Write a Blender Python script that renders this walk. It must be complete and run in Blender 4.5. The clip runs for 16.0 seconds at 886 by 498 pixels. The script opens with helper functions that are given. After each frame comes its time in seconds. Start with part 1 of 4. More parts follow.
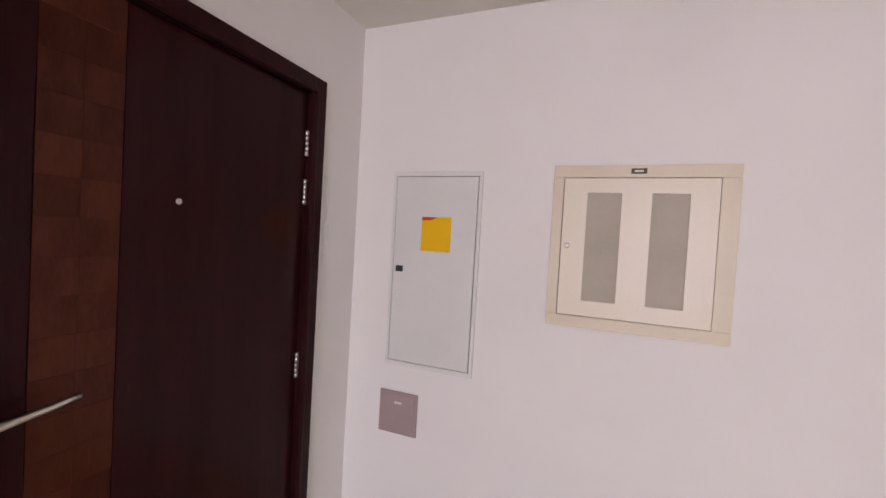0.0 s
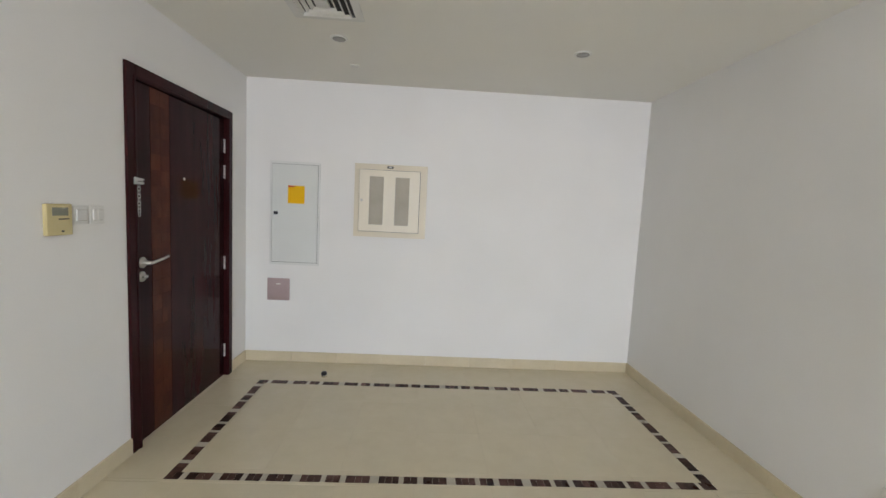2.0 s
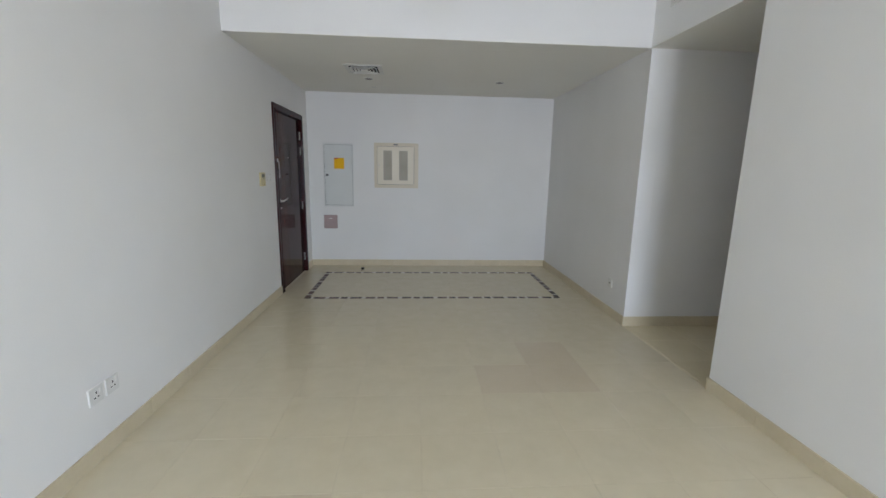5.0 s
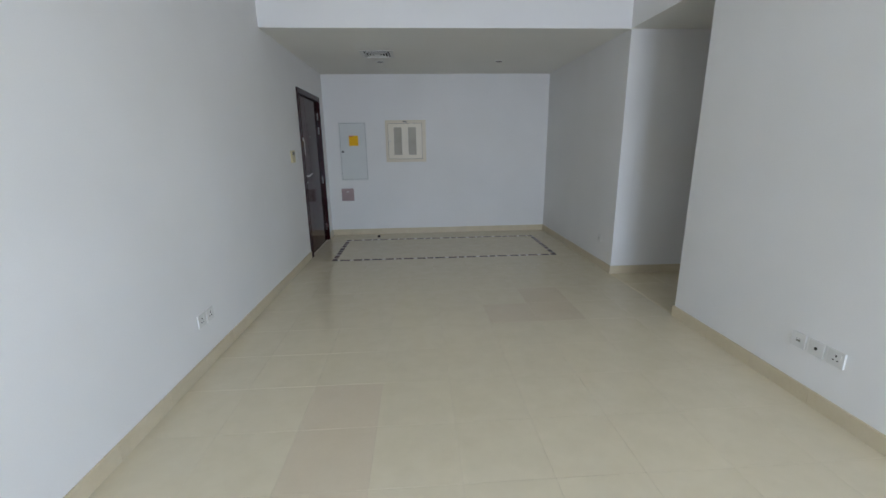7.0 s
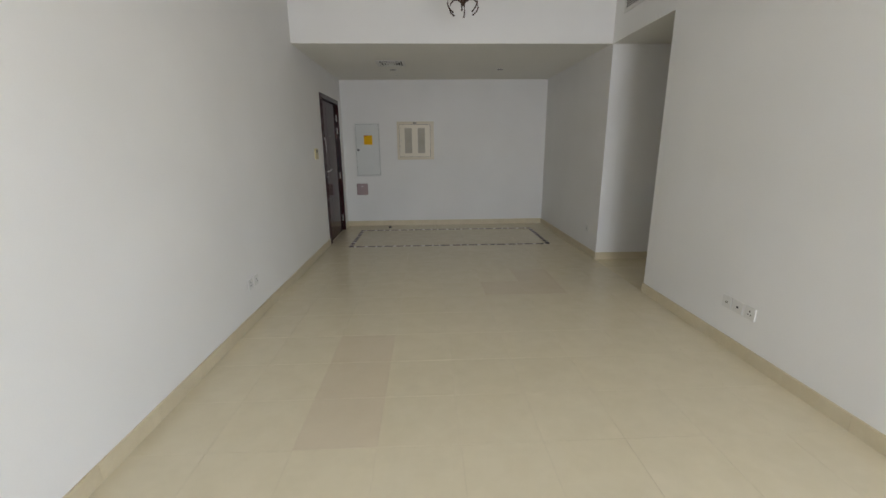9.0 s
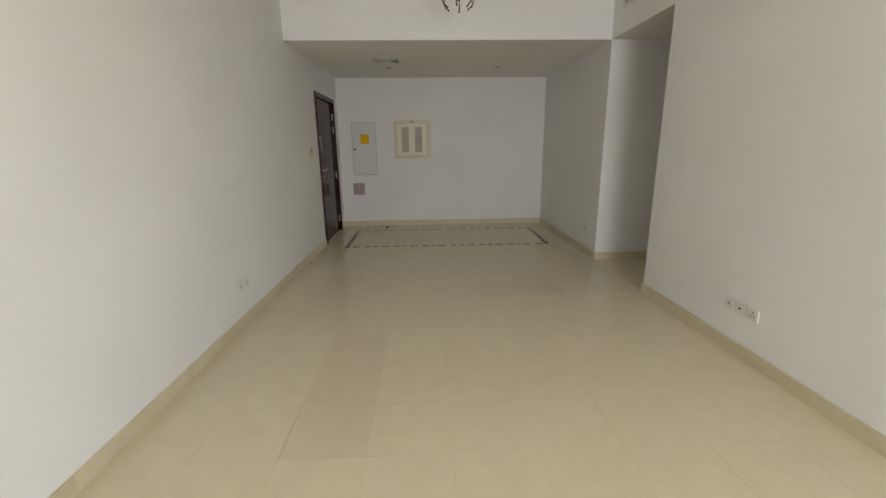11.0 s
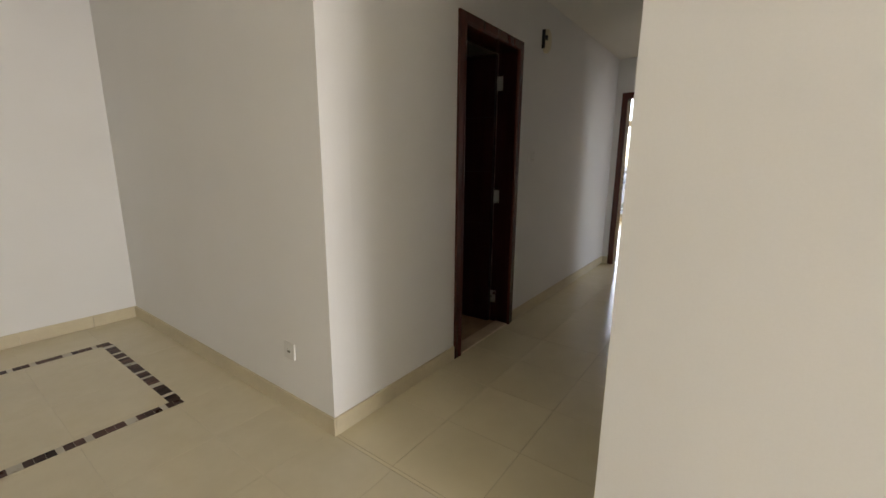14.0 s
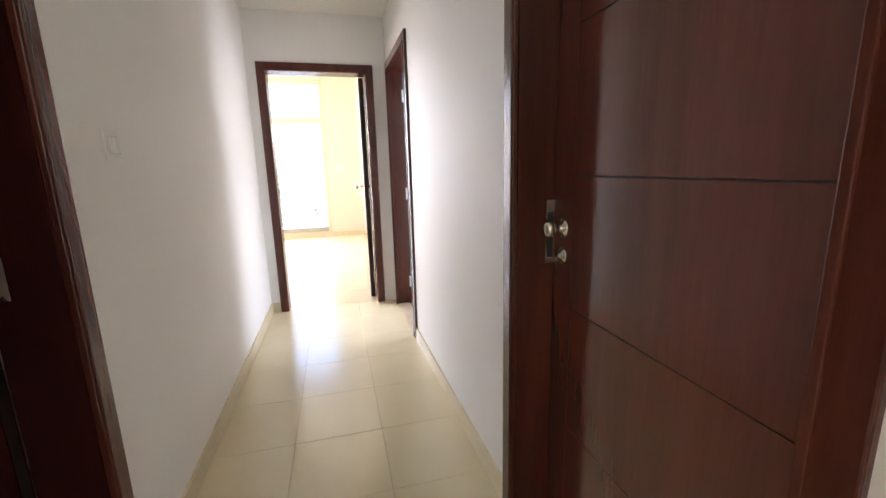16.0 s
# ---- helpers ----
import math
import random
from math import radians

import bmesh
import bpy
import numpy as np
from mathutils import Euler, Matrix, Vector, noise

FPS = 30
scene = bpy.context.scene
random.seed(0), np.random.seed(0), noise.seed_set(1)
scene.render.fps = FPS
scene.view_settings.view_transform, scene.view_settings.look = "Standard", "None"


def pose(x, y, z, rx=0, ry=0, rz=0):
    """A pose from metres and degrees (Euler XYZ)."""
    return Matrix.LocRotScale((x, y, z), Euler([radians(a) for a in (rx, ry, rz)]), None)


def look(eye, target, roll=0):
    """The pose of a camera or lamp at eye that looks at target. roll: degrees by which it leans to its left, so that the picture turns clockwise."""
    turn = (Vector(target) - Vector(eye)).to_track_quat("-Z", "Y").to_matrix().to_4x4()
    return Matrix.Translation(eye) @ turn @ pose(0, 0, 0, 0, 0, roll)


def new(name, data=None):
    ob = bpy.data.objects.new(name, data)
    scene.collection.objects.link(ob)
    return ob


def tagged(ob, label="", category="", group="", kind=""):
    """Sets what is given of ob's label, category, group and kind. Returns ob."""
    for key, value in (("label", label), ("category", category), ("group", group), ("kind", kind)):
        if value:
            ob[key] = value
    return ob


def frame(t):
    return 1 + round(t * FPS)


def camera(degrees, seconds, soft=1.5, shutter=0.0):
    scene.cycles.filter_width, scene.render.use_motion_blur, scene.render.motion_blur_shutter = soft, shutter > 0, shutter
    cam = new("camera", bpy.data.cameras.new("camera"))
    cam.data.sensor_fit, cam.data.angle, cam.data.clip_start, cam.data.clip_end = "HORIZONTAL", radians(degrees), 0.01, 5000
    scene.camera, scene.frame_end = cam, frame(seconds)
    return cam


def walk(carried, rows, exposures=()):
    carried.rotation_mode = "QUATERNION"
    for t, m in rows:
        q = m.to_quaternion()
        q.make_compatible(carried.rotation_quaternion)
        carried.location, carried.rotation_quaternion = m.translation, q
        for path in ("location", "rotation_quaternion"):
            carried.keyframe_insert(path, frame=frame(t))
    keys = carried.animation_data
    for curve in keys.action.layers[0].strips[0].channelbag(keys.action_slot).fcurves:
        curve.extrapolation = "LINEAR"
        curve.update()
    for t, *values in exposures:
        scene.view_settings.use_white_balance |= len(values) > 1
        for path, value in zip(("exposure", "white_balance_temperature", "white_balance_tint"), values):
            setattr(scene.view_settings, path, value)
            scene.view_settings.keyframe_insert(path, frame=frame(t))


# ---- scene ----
# ---- camera and walk ----
cam = camera(94.6, 16.0)
PATH = [
    (0, (-0.058, -0.002, 1.491), (-0.796, 1.857, 1.44), 3.3),
    (0.5, (0.104, -0.339, 1.485), (-0.215, 1.635, 1.423), 3.2),
    (1, (0.198, -0.882, 1.458), (0.148, 1.117, 1.408), 3.6),
    (1.5, (0.29, -1.435, 1.436), (0.356, 0.559, 1.298), 3.2),
    (2, (0.37, -1.96, 1.434), (0.461, 0.029, 1.247), 2.9),
    (2.5, (0.4, -2.468, 1.445), (0.495, -0.483, 1.22), 2.5),
    (3, (0.41, -2.931, 1.44), (0.517, -0.95, 1.191), 2.1),
    (3.5, (0.388, -3.377, 1.442), (0.5, -1.4, 1.159), 1.9),
    (4, (0.362, -3.796, 1.438), (0.486, -1.825, 1.122), 1.7),
    (6.5, (0.255, -4.91, 1.411), (0.378, -2.968, 0.951), -0.3),
    (7, (0.213, -5.037, 1.403), (0.329, -3.101, 0.916), -0.8),
    (7.5, (0.23, -5.191, 1.402), (0.335, -3.258, 0.902), -0.9),
    (8, (0.258, -5.369, 1.405), (0.349, -3.435, 0.906), -0.7),
    (8.5, (0.255, -5.52, 1.405), (0.333, -3.584, 0.911), -0.6),
    (9, (0.23, -5.677, 1.402), (0.304, -3.739, 0.912), -0.5),
    (10.2, (0.215, -5.86, 1.385), (0.285, -3.922, 0.892), -0.7),
    (11.3, (0.292, -5.359, 1.387), (0.368, -3.42, 0.899), -0.7),
    (11.5, (0.282, -5.15, 1.386), (0.421, -3.21, 0.92), -1.1),
    (12, (0.389, -4.505, 1.349), (0.716, -2.577, 0.929), -0.7),
    (12.5, (0.468, -3.845, 1.294), (1.059, -1.98, 0.877), 0.4),
    (13, (0.653, -3.239, 1.283), (1.572, -1.515, 0.853), 0.7),
    (13.5, (0.875, -2.688, 1.265), (2.125, -1.175, 0.877), 1.1),
    (14, (1.248, -2.215, 1.264), (2.826, -1.057, 0.851), 0.5),
    (14.5, (1.643, -1.849, 1.265), (3.424, -1.06, 0.81), 1.0),
    (15, (2.086, -1.618, 1.261), (3.997, -1.236, 0.81), -0.5),
    (15.5, (2.537, -1.508, 1.26), (4.488, -1.519, 0.817), -1.0),
    (16, (2.938, -1.418, 1.233), (4.837, -1.908, 0.841), -1.5),
]
EXPOSURES = [
    (0, 3.3, 6500, 37), (0.5, 3.25, 6200, 25), (1, 3.2, 6270, 23), (1.5, 3.3, 6170, 18), (2.5, 3.2, 6050, 17),
    (3.5, 3.15, 5770, 17), (4, 3.0, 5720, 16), (6.5, 2.45, 5570, 15), (7, 2.4, 5470, 15), (8, 2.3, 5720, 15),
    (9, 2.2, 6190, 16), (11.5, 2.25, 6890, 14), (12, 2.4, 7110, 15), (12.5, 2.6, 7040, 18), (13, 2.85, 7070, 22),
    (13.5, 2.95, 7190, 22), (14, 2.95, 6990, 18), (14.5, 3.15, 6890, 17), (15, 3.68, 6690, 15), (15.5, 4.4, 6590, 16), (16, 4.75, 6740, 22),
]
walk(cam, [(t, look(eye, target, roll)) for t, eye, target, roll in PATH], EXPOSURES)

# ---- world, sun and window light ----
world = bpy.data.worlds.new("sky")
scene.world = world
world.use_nodes = True
wn = world.node_tree
sky = wn.nodes.new("ShaderNodeTexSky")
sky.sky_type = "NISHITA"
sky.sun_disc = False
sky.sun_elevation = radians(41)
sky.sun_rotation = radians(278)
wn.links.new(sky.outputs[0], wn.nodes["Background"].inputs[0])
wn.nodes["Background"].inputs[1].default_value = 0.115

sun = new("sun", bpy.data.lights.new("sun", "SUN"))
sun.data.energy = 0.4
sun.data.angle = radians(1.5)
sun.data.color = (1.0, 0.95, 0.88)
sun.matrix_world = look((-72, 10, 63), (0, 0, 0))


def window_light(eye, target, width, height, watts, colour):
    lamp = new("window_light", bpy.data.lights.new("window_light", "AREA"))
    lamp.data.shape = "RECTANGLE"
    lamp.data.size, lamp.data.size_y = width, height
    lamp.data.energy = watts
    lamp.data.color = colour
    lamp.matrix_world = look(eye, target)
    return lamp


window_light((1.38, -8.52, 1.25), (1.38, 0, 1.25), 1.6, 2.3, 22.5, (0.95, 0.98, 1.0))
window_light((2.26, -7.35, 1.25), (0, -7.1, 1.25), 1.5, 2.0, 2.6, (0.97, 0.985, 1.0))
window_light((10.84, 0.75, 1.4), (0, 0.75, 1.4), 1.7, 2.4, 11.5, (0.97, 0.985, 1.0))
window_light((6.0, -5.06, 1.45), (6.0, 0, 1.35), 1.1, 1.7, 2.7, (0.84, 0.92, 1.0))

# ---- materials ----


def ramp_between(nt, fac, a, b, lo=0.35, hi=0.65):
    r = nt.nodes.new("ShaderNodeValToRGB")
    r.color_ramp.elements[0].position, r.color_ramp.elements[1].position = lo, hi
    r.color_ramp.elements[0].color, r.color_ramp.elements[1].color = (*a, 1), (*b, 1)
    nt.links.new(fac, r.inputs[0])
    return r.outputs[0]


def surface(name, a, b, rough=0.5, metal=0.0, scale=3.0, fine=60.0, bump=0.05, stretch=(1, 1, 1), spread=0.0, fine_mix=0.25,
            coat=0.0, rough_var=0.08, specular=0.5, lo=0.35, hi=0.65):
    """Two-scale noise colour, uneven gloss and fine relief; spread varies it from object to object."""
    m = bpy.data.materials.new(name)
    m.use_nodes = True
    nt = m.node_tree
    bsdf = nt.nodes["Principled BSDF"]
    tc = nt.nodes.new("ShaderNodeTexCoord")
    mp = nt.nodes.new("ShaderNodeMapping")
    mp.inputs["Scale"].default_value = stretch
    nt.links.new(tc.outputs["Object"], mp.inputs[0])
    info = nt.nodes.new("ShaderNodeObjectInfo")
    if spread:
        off = nt.nodes.new("ShaderNodeVectorMath")
        off.operation = "MULTIPLY_ADD"
        off.inputs[1].default_value = (37, 53, 11)
        nt.links.new(info.outputs["Random"], off.inputs[0])
        nt.links.new(mp.outputs[0], off.inputs[2])
        vec = off.outputs[0]
    else:
        vec = mp.outputs[0]
    n1 = nt.nodes.new("ShaderNodeTexNoise")
    n1.inputs["Scale"].default_value, n1.inputs["Detail"].default_value = scale, 5
    n2 = nt.nodes.new("ShaderNodeTexNoise")
    n2.inputs["Scale"].default_value, n2.inputs["Detail"].default_value = fine, 3
    for n in (n1, n2):
        nt.links.new(vec, n.inputs["Vector"])
    mix = nt.nodes.new("ShaderNodeMix")
    mix.inputs[0].default_value = fine_mix
    nt.links.new(n1.outputs[0], mix.inputs[2])
    nt.links.new(n2.outputs[0], mix.inputs[3])
    col = ramp_between(nt, mix.outputs[0], a, b, lo, hi)
    if spread:
        hsv = nt.nodes.new("ShaderNodeHueSaturation")
        mr = nt.nodes.new("ShaderNodeMapRange")
        mr.inputs["To Min"].default_value, mr.inputs["To Max"].default_value = 1 - spread, 1 + spread
        nt.links.new(info.outputs["Random"], mr.inputs[0])
        nt.links.new(mr.outputs[0], hsv.inputs["Value"])
        nt.links.new(col, hsv.inputs["Color"])
        col = hsv.outputs[0]
    nt.links.new(col, bsdf.inputs["Base Color"])
    rr = nt.nodes.new("ShaderNodeMapRange")
    rr.inputs["To Min"].default_value = max(0.02, rough - rough_var)
    rr.inputs["To Max"].default_value = rough + rough_var
    nt.links.new(n1.outputs[0], rr.inputs[0])
    nt.links.new(rr.outputs[0], bsdf.inputs["Roughness"])
    bsdf.inputs["Metallic"].default_value = metal
    bsdf.inputs["Coat Weight"].default_value = coat
    bsdf.inputs["Coat Roughness"].default_value = 0.12
    bsdf.inputs["Specular IOR Level"].default_value = specular
    if bump:
        bp = nt.nodes.new("ShaderNodeBump")
        bp.inputs["Strength"].default_value, bp.inputs["Distance"].default_value = bump, 0.002
        nt.links.new(mix.outputs[0], bp.inputs["Height"])
        nt.links.new(bp.outputs[0], bsdf.inputs["Normal"])
    return m


def glass(name, tint):
    m = bpy.data.materials.new(name)
    m.use_nodes = True
    b = m.node_tree.nodes["Principled BSDF"]
    b.inputs["Base Color"].default_value = (*tint, 1)
    b.inputs["Transmission Weight"].default_value = 1.0
    b.inputs["Roughness"].default_value = 0.0
    b.inputs["IOR"].default_value = 1.02
    return m


PAINT = surface("wall_paint", (0.803, 0.79, 0.755), (0.843, 0.83, 0.799), 0.62, scale=1.3, fine=140, bump=0.1, rough_var=0.05, specular=0.3)
CEILING = surface("ceiling_paint", (0.82, 0.80, 0.725), (0.855, 0.835, 0.765), 0.75, scale=0.9, fine=120, bump=0.05, specular=0.2)
CREAM_PAINT = surface("cream_wall_paint", (0.66, 0.61, 0.50), (0.71, 0.66, 0.55), 0.65, scale=1.2, fine=120, bump=0.06, specular=0.3)
TILE = surface("cream_floor_tile", (0.655, 0.577, 0.398), (0.725, 0.647, 0.468), 0.2, scale=7.5, fine=24, bump=0.012, spread=0.004, rough_var=0.07, lo=0.18, hi=0.82)
# same tile as TILE, glossier; paler base colour makes up for weak corridor light
TILE_HALL = surface("glossy_tile_light_lifted", (0.715, 0.622, 0.408), (0.775, 0.682, 0.465), 0.20, scale=6, fine=16, bump=0.045, spread=0.006, rough_var=0.1, specular=0.65, lo=0.2, hi=0.8)
TILE_DARK = surface("brown_floor_tile", (0.625, 0.533, 0.376), (0.68, 0.588, 0.428), 0.22, scale=5, fine=45, bump=0.012, spread=0.02, lo=0.2, hi=0.8)
GROUT = surface("grout", (0.58, 0.505, 0.36), (0.67, 0.59, 0.44), 0.8, scale=6, fine=90, bump=0.2)
GROUT_DARK = surface("brown_grout", (0.34, 0.28, 0.195), (0.42, 0.35, 0.25), 0.8, scale=6, fine=90, bump=0.2)
SKIRT = surface("skirting_stone", (0.60, 0.515, 0.345), (0.66, 0.575, 0.40), 0.35, scale=5, fine=45, bump=0.03, spread=0.012)
MOSAIC_DARK = surface("brown_mosaic", (0.038, 0.015, 0.010), (0.125, 0.068, 0.052), 0.3, scale=9, fine=110, bump=0.05, spread=0.55, specular=0.12)
MOSAIC_LIGHT = surface("pale_mosaic", (0.46, 0.41, 0.31), (0.56, 0.51, 0.40), 0.3, scale=9, fine=80, bump=0.05, spread=0.06)
BROWN_STONE = surface("brown_bathroom_stone", (0.34, 0.21, 0.11), (0.46, 0.31, 0.18), 0.3, scale=4, fine=40, bump=0.03, spread=0.08)
MARBLE = surface("threshold_marble", (0.58, 0.45, 0.31), (0.73, 0.59, 0.43), 0.3, scale=6, fine=40, bump=0.03)
# the entrance door's own wood; on the bathroom door it stands in for shade
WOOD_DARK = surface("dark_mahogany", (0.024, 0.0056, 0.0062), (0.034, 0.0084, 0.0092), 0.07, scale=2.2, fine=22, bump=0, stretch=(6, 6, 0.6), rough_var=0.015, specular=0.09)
WOOD_RED = surface("reddish_veneer", (0.058, 0.0145, 0.0085), (0.086, 0.0230, 0.0120), 0.12, scale=5, fine=40, bump=0, stretch=(4, 4, 1.2), spread=0.16, rough_var=0.03, specular=0.09)
WOOD_FRAME = surface("mahogany_casing", (0.058, 0.0140, 0.0098), (0.100, 0.0262, 0.0170), 0.26, scale=2, fine=30, bump=0, stretch=(7, 7, 0.5), rough_var=0.02)
WOOD_LEAF = surface("mahogany_leaf", (0.100, 0.023, 0.017), (0.140, 0.035, 0.025), 0.15, scale=1.6, fine=24, bump=0, stretch=(6, 6, 0.45), rough_var=0.012, coat=0.55)
GROOVE = surface("groove_shadow_wood", (0.010, 0.004, 0.004), (0.018, 0.007, 0.006), 0.6, scale=8, fine=60)
STEEL = surface("satin_steel", (0.55, 0.53, 0.50), (0.66, 0.64, 0.61), 0.3, metal=1.0, scale=12, fine=160, bump=0.03)
BRIGHT = surface("bright_zinc", (0.42, 0.41, 0.39), (0.55, 0.54, 0.52), 0.35, metal=0.8, scale=14, fine=90, bump=0.01)
CHROME = surface("polished_nickel", (0.68, 0.65, 0.58), (0.76, 0.73, 0.66), 0.16, metal=1.0, scale=14, fine=90, bump=0.01)
GREY_METAL = surface("grey_enamel", (0.69, 0.70, 0.665), (0.735, 0.745, 0.71), 0.42, scale=2.5, fine=110, bump=0.04)
GREY_RIM = surface("pale_grey_enamel", (0.72, 0.72, 0.685), (0.76, 0.76, 0.725), 0.45, scale=2.5, fine=110, bump=0.04)
CREAM_METAL = surface("cream_enamel", (0.74, 0.68, 0.54), (0.79, 0.73, 0.59), 0.38, scale=2.5, fine=100, bump=0.04)
CREAM_RIM = surface("tan_enamel", (0.66, 0.59, 0.44), (0.71, 0.64, 0.49), 0.4, scale=2.5, fine=100, bump=0.04)
MESH_GREY = surface("grey_vent_mesh", (0.39, 0.35, 0.265), (0.46, 0.42, 0.33), 0.5, scale=5, fine=150, bump=0.12)
YELLOW = surface("yellow_label", (0.86, 0.47, 0.002), (0.90, 0.52, 0.004), 0.5, scale=4, fine=80, bump=0.02, specular=0.15)
RED = surface("red_print", (0.50, 0.05, 0.02), (0.58, 0.07, 0.03), 0.5, scale=6, fine=80, bump=0.0)
BLACK = surface("black_plastic", (0.012, 0.012, 0.012), (0.025, 0.025, 0.025), 0.35, scale=8, fine=90, bump=0.03)
PINK = surface("mauve_cover", (0.36, 0.27, 0.26), (0.42, 0.32, 0.31), 0.45, scale=4, fine=70, bump=0.05)
WHITE_PLASTIC = surface("white_plastic", (0.72, 0.71, 0.67), (0.77, 0.76, 0.72), 0.32, scale=6, fine=90, bump=0.01)
CREAM_PLASTIC = surface("aged_cream_plastic", (0.60, 0.53, 0.36), (0.66, 0.59, 0.42), 0.34, scale=6, fine=90, bump=0.02)
YELLOWED = surface("yellowed_plastic", (0.56, 0.47, 0.22), (0.62, 0.53, 0.28), 0.36, scale=6, fine=90, bump=0.02)
CORD = surface("yellowed_cord", (0.50, 0.36, 0.14), (0.60, 0.45, 0.20), 0.4, scale=20, fine=120, bump=0.02)
SCREEN = surface("lcd_grey", (0.22, 0.22, 0.17), (0.27, 0.27, 0.21), 0.2, scale=8, fine=60, bump=0.0)
DARK_SLOT = surface("dark_slot", (0.02, 0.018, 0.016), (0.035, 0.032, 0.028), 0.7, scale=8, fine=60)
BRONZE = surface("bronze_iron", (0.055, 0.028, 0.018), (0.10, 0.055, 0.036), 0.4, metal=0.7, scale=14, fine=80, bump=0.05)
VENT_WHITE = surface("vent_enamel", (0.70, 0.69, 0.64), (0.75, 0.74, 0.69), 0.45, scale=5, fine=80, bump=0.02)
LAMP_GLASS = surface("downlight_face", (0.34, 0.33, 0.30), (0.42, 0.41, 0.37), 0.2, scale=9, fine=90, bump=0.02)
ALU = surface("champagne_aluminium", (0.62, 0.55, 0.40), (0.68, 0.61, 0.46), 0.4, metal=0.3, scale=5, fine=120, bump=0.02)
RAIL_PAINT = surface("pale_rail_paint", (0.66, 0.65, 0.62), (0.74, 0.73, 0.70), 0.45, scale=6, fine=80, bump=0.02)
SAND = surface("pale_ground", (0.16, 0.15, 0.135), (0.28, 0.26, 0.24), 0.9, scale=0.05, fine=0.8, bump=0.0)
FACADE = surface("facade_white", (0.24, 0.25, 0.265), (0.29, 0.30, 0.315), 0.7, scale=0.2, fine=3, bump=0.0)
BLUE_GLASS = surface("blue_facade_glass", (0.034, 0.090, 0.148), (0.048, 0.115, 0.178), 0.3, scale=0.15, fine=1.2, bump=0.0)
PLASTER = surface("outside_plaster", (0.60, 0.54, 0.42), (0.68, 0.62, 0.50), 0.8, scale=2, fine=50, bump=0.1)
DARK_PAINT = surface("unlit_room_paint", (0.68, 0.66, 0.62), (0.74, 0.72, 0.68), 0.7, scale=1.3, fine=110, bump=0.06)
LEAVES = surface("dusty_leaves", (0.12, 0.13, 0.095), (0.18, 0.19, 0.14), 0.7, scale=2, fine=9, bump=0.0)
BARK = surface("grey_bark", (0.14, 0.11, 0.08), (0.22, 0.18, 0.13), 0.85, scale=4, fine=20, bump=0.0)
POOL = surface("pool_water", (0.03, 0.34, 0.38), (0.06, 0.42, 0.46), 0.2, scale=0.4, fine=3, bump=0.0)
CLEAR = glass("window_glass", (0.97, 0.98, 0.98))

# ---- mesh helpers ----


def box(bm, x0, x1, y0, y1, z0, z1, bevel=0.0):
    vs = [bm.verts.new((x, y, z)) for x in (x0, x1) for y in (y0, y1) for z in (z0, z1)]
    quads = ((0, 1, 3, 2), (4, 6, 7, 5), (0, 4, 5, 1), (2, 3, 7, 6), (0, 2, 6, 4), (1, 5, 7, 3))
    fs = [bm.faces.new([vs[i] for i in q]) for q in quads]
    if bevel:
        es = list({e for f in fs for e in f.edges})
        bmesh.ops.bevel(bm, geom=es, offset=bevel, segments=2, affect="EDGES", profile=0.6, clamp_overlap=True)
    return bm


def boxed(x0, x1, y0, y1, z0, z1, bevel=0.0):
    return box(bmesh.new(), x0, x1, y0, y1, z0, z1, bevel)


def tube(bm, pts, r, n=8):
    pts = [Vector(p) for p in pts]
    rings = []
    up = Vector((0, 0, 1))
    for i, p in enumerate(pts):
        d = (pts[min(i + 1, len(pts) - 1)] - pts[max(i - 1, 0)]).normalized()
        side = d.cross(up)
        if side.length < 0.05:
            side = d.cross(Vector((1, 0, 0)))
        side.normalize()
        v = side.cross(d)
        rr = r[i] if isinstance(r, (list, tuple)) else r
        rings.append([bm.verts.new(p + rr * (math.cos(2 * math.pi * k / n) * side + math.sin(2 * math.pi * k / n) * v)) for k in range(n)])
    for a, b in zip(rings, rings[1:]):
        for k in range(n):
            f = bm.faces.new((a[k], a[(k + 1) % n], b[(k + 1) % n], b[k]))
            f.smooth = True
    bm.faces.new(rings[0])
    bm.faces.new(rings[-1][::-1])
    return bm


def lathe(bm, profile, m=Matrix.Identity(4), n=24):
    """profile: (radius, height) pairs, turned round the z axis, then placed by m."""
    rings = [[bm.verts.new(m @ Vector((r * math.cos(2 * math.pi * k / n), r * math.sin(2 * math.pi * k / n), z))) for k in range(n)] for r, z in profile]
    for a, b in zip(rings, rings[1:]):
        for k in range(n):
            f = bm.faces.new((a[k], a[(k + 1) % n], b[(k + 1) % n], b[k]))
            f.smooth = True
    bm.faces.new(rings[0])
    bm.faces.new(rings[-1])
    return bm


OUT = pose(0, 0, 0, 90, 0, 0)  # the lathe's axis turned to point out of a wall, towards the room


def thing(name, m, label, category, group="", kind=""):
    e = new(name)
    e.empty_display_size = 0.1
    e.matrix_world = m
    return tagged(e, label, category, group, kind)


def finish(name, bm, material):
    bmesh.ops.recalc_face_normals(bm, faces=bm.faces)
    me = bpy.data.meshes.new(name)
    bm.to_mesh(me)
    bm.free()
    me.materials.append(material)
    return me


def part(name, bm, material, parent, label="", m=None):
    ob = new(name, finish(name, bm, material))
    ob.parent = parent
    if m is not None:
        ob.matrix_local = m
    return tagged(ob, label)


def solid(name, bm, material, label, category, kind="", group="", m=None):
    ob = new(name, finish(name, bm, material))
    if m is not None:
        ob.matrix_world = m
    return tagged(ob, label, category, group, kind)


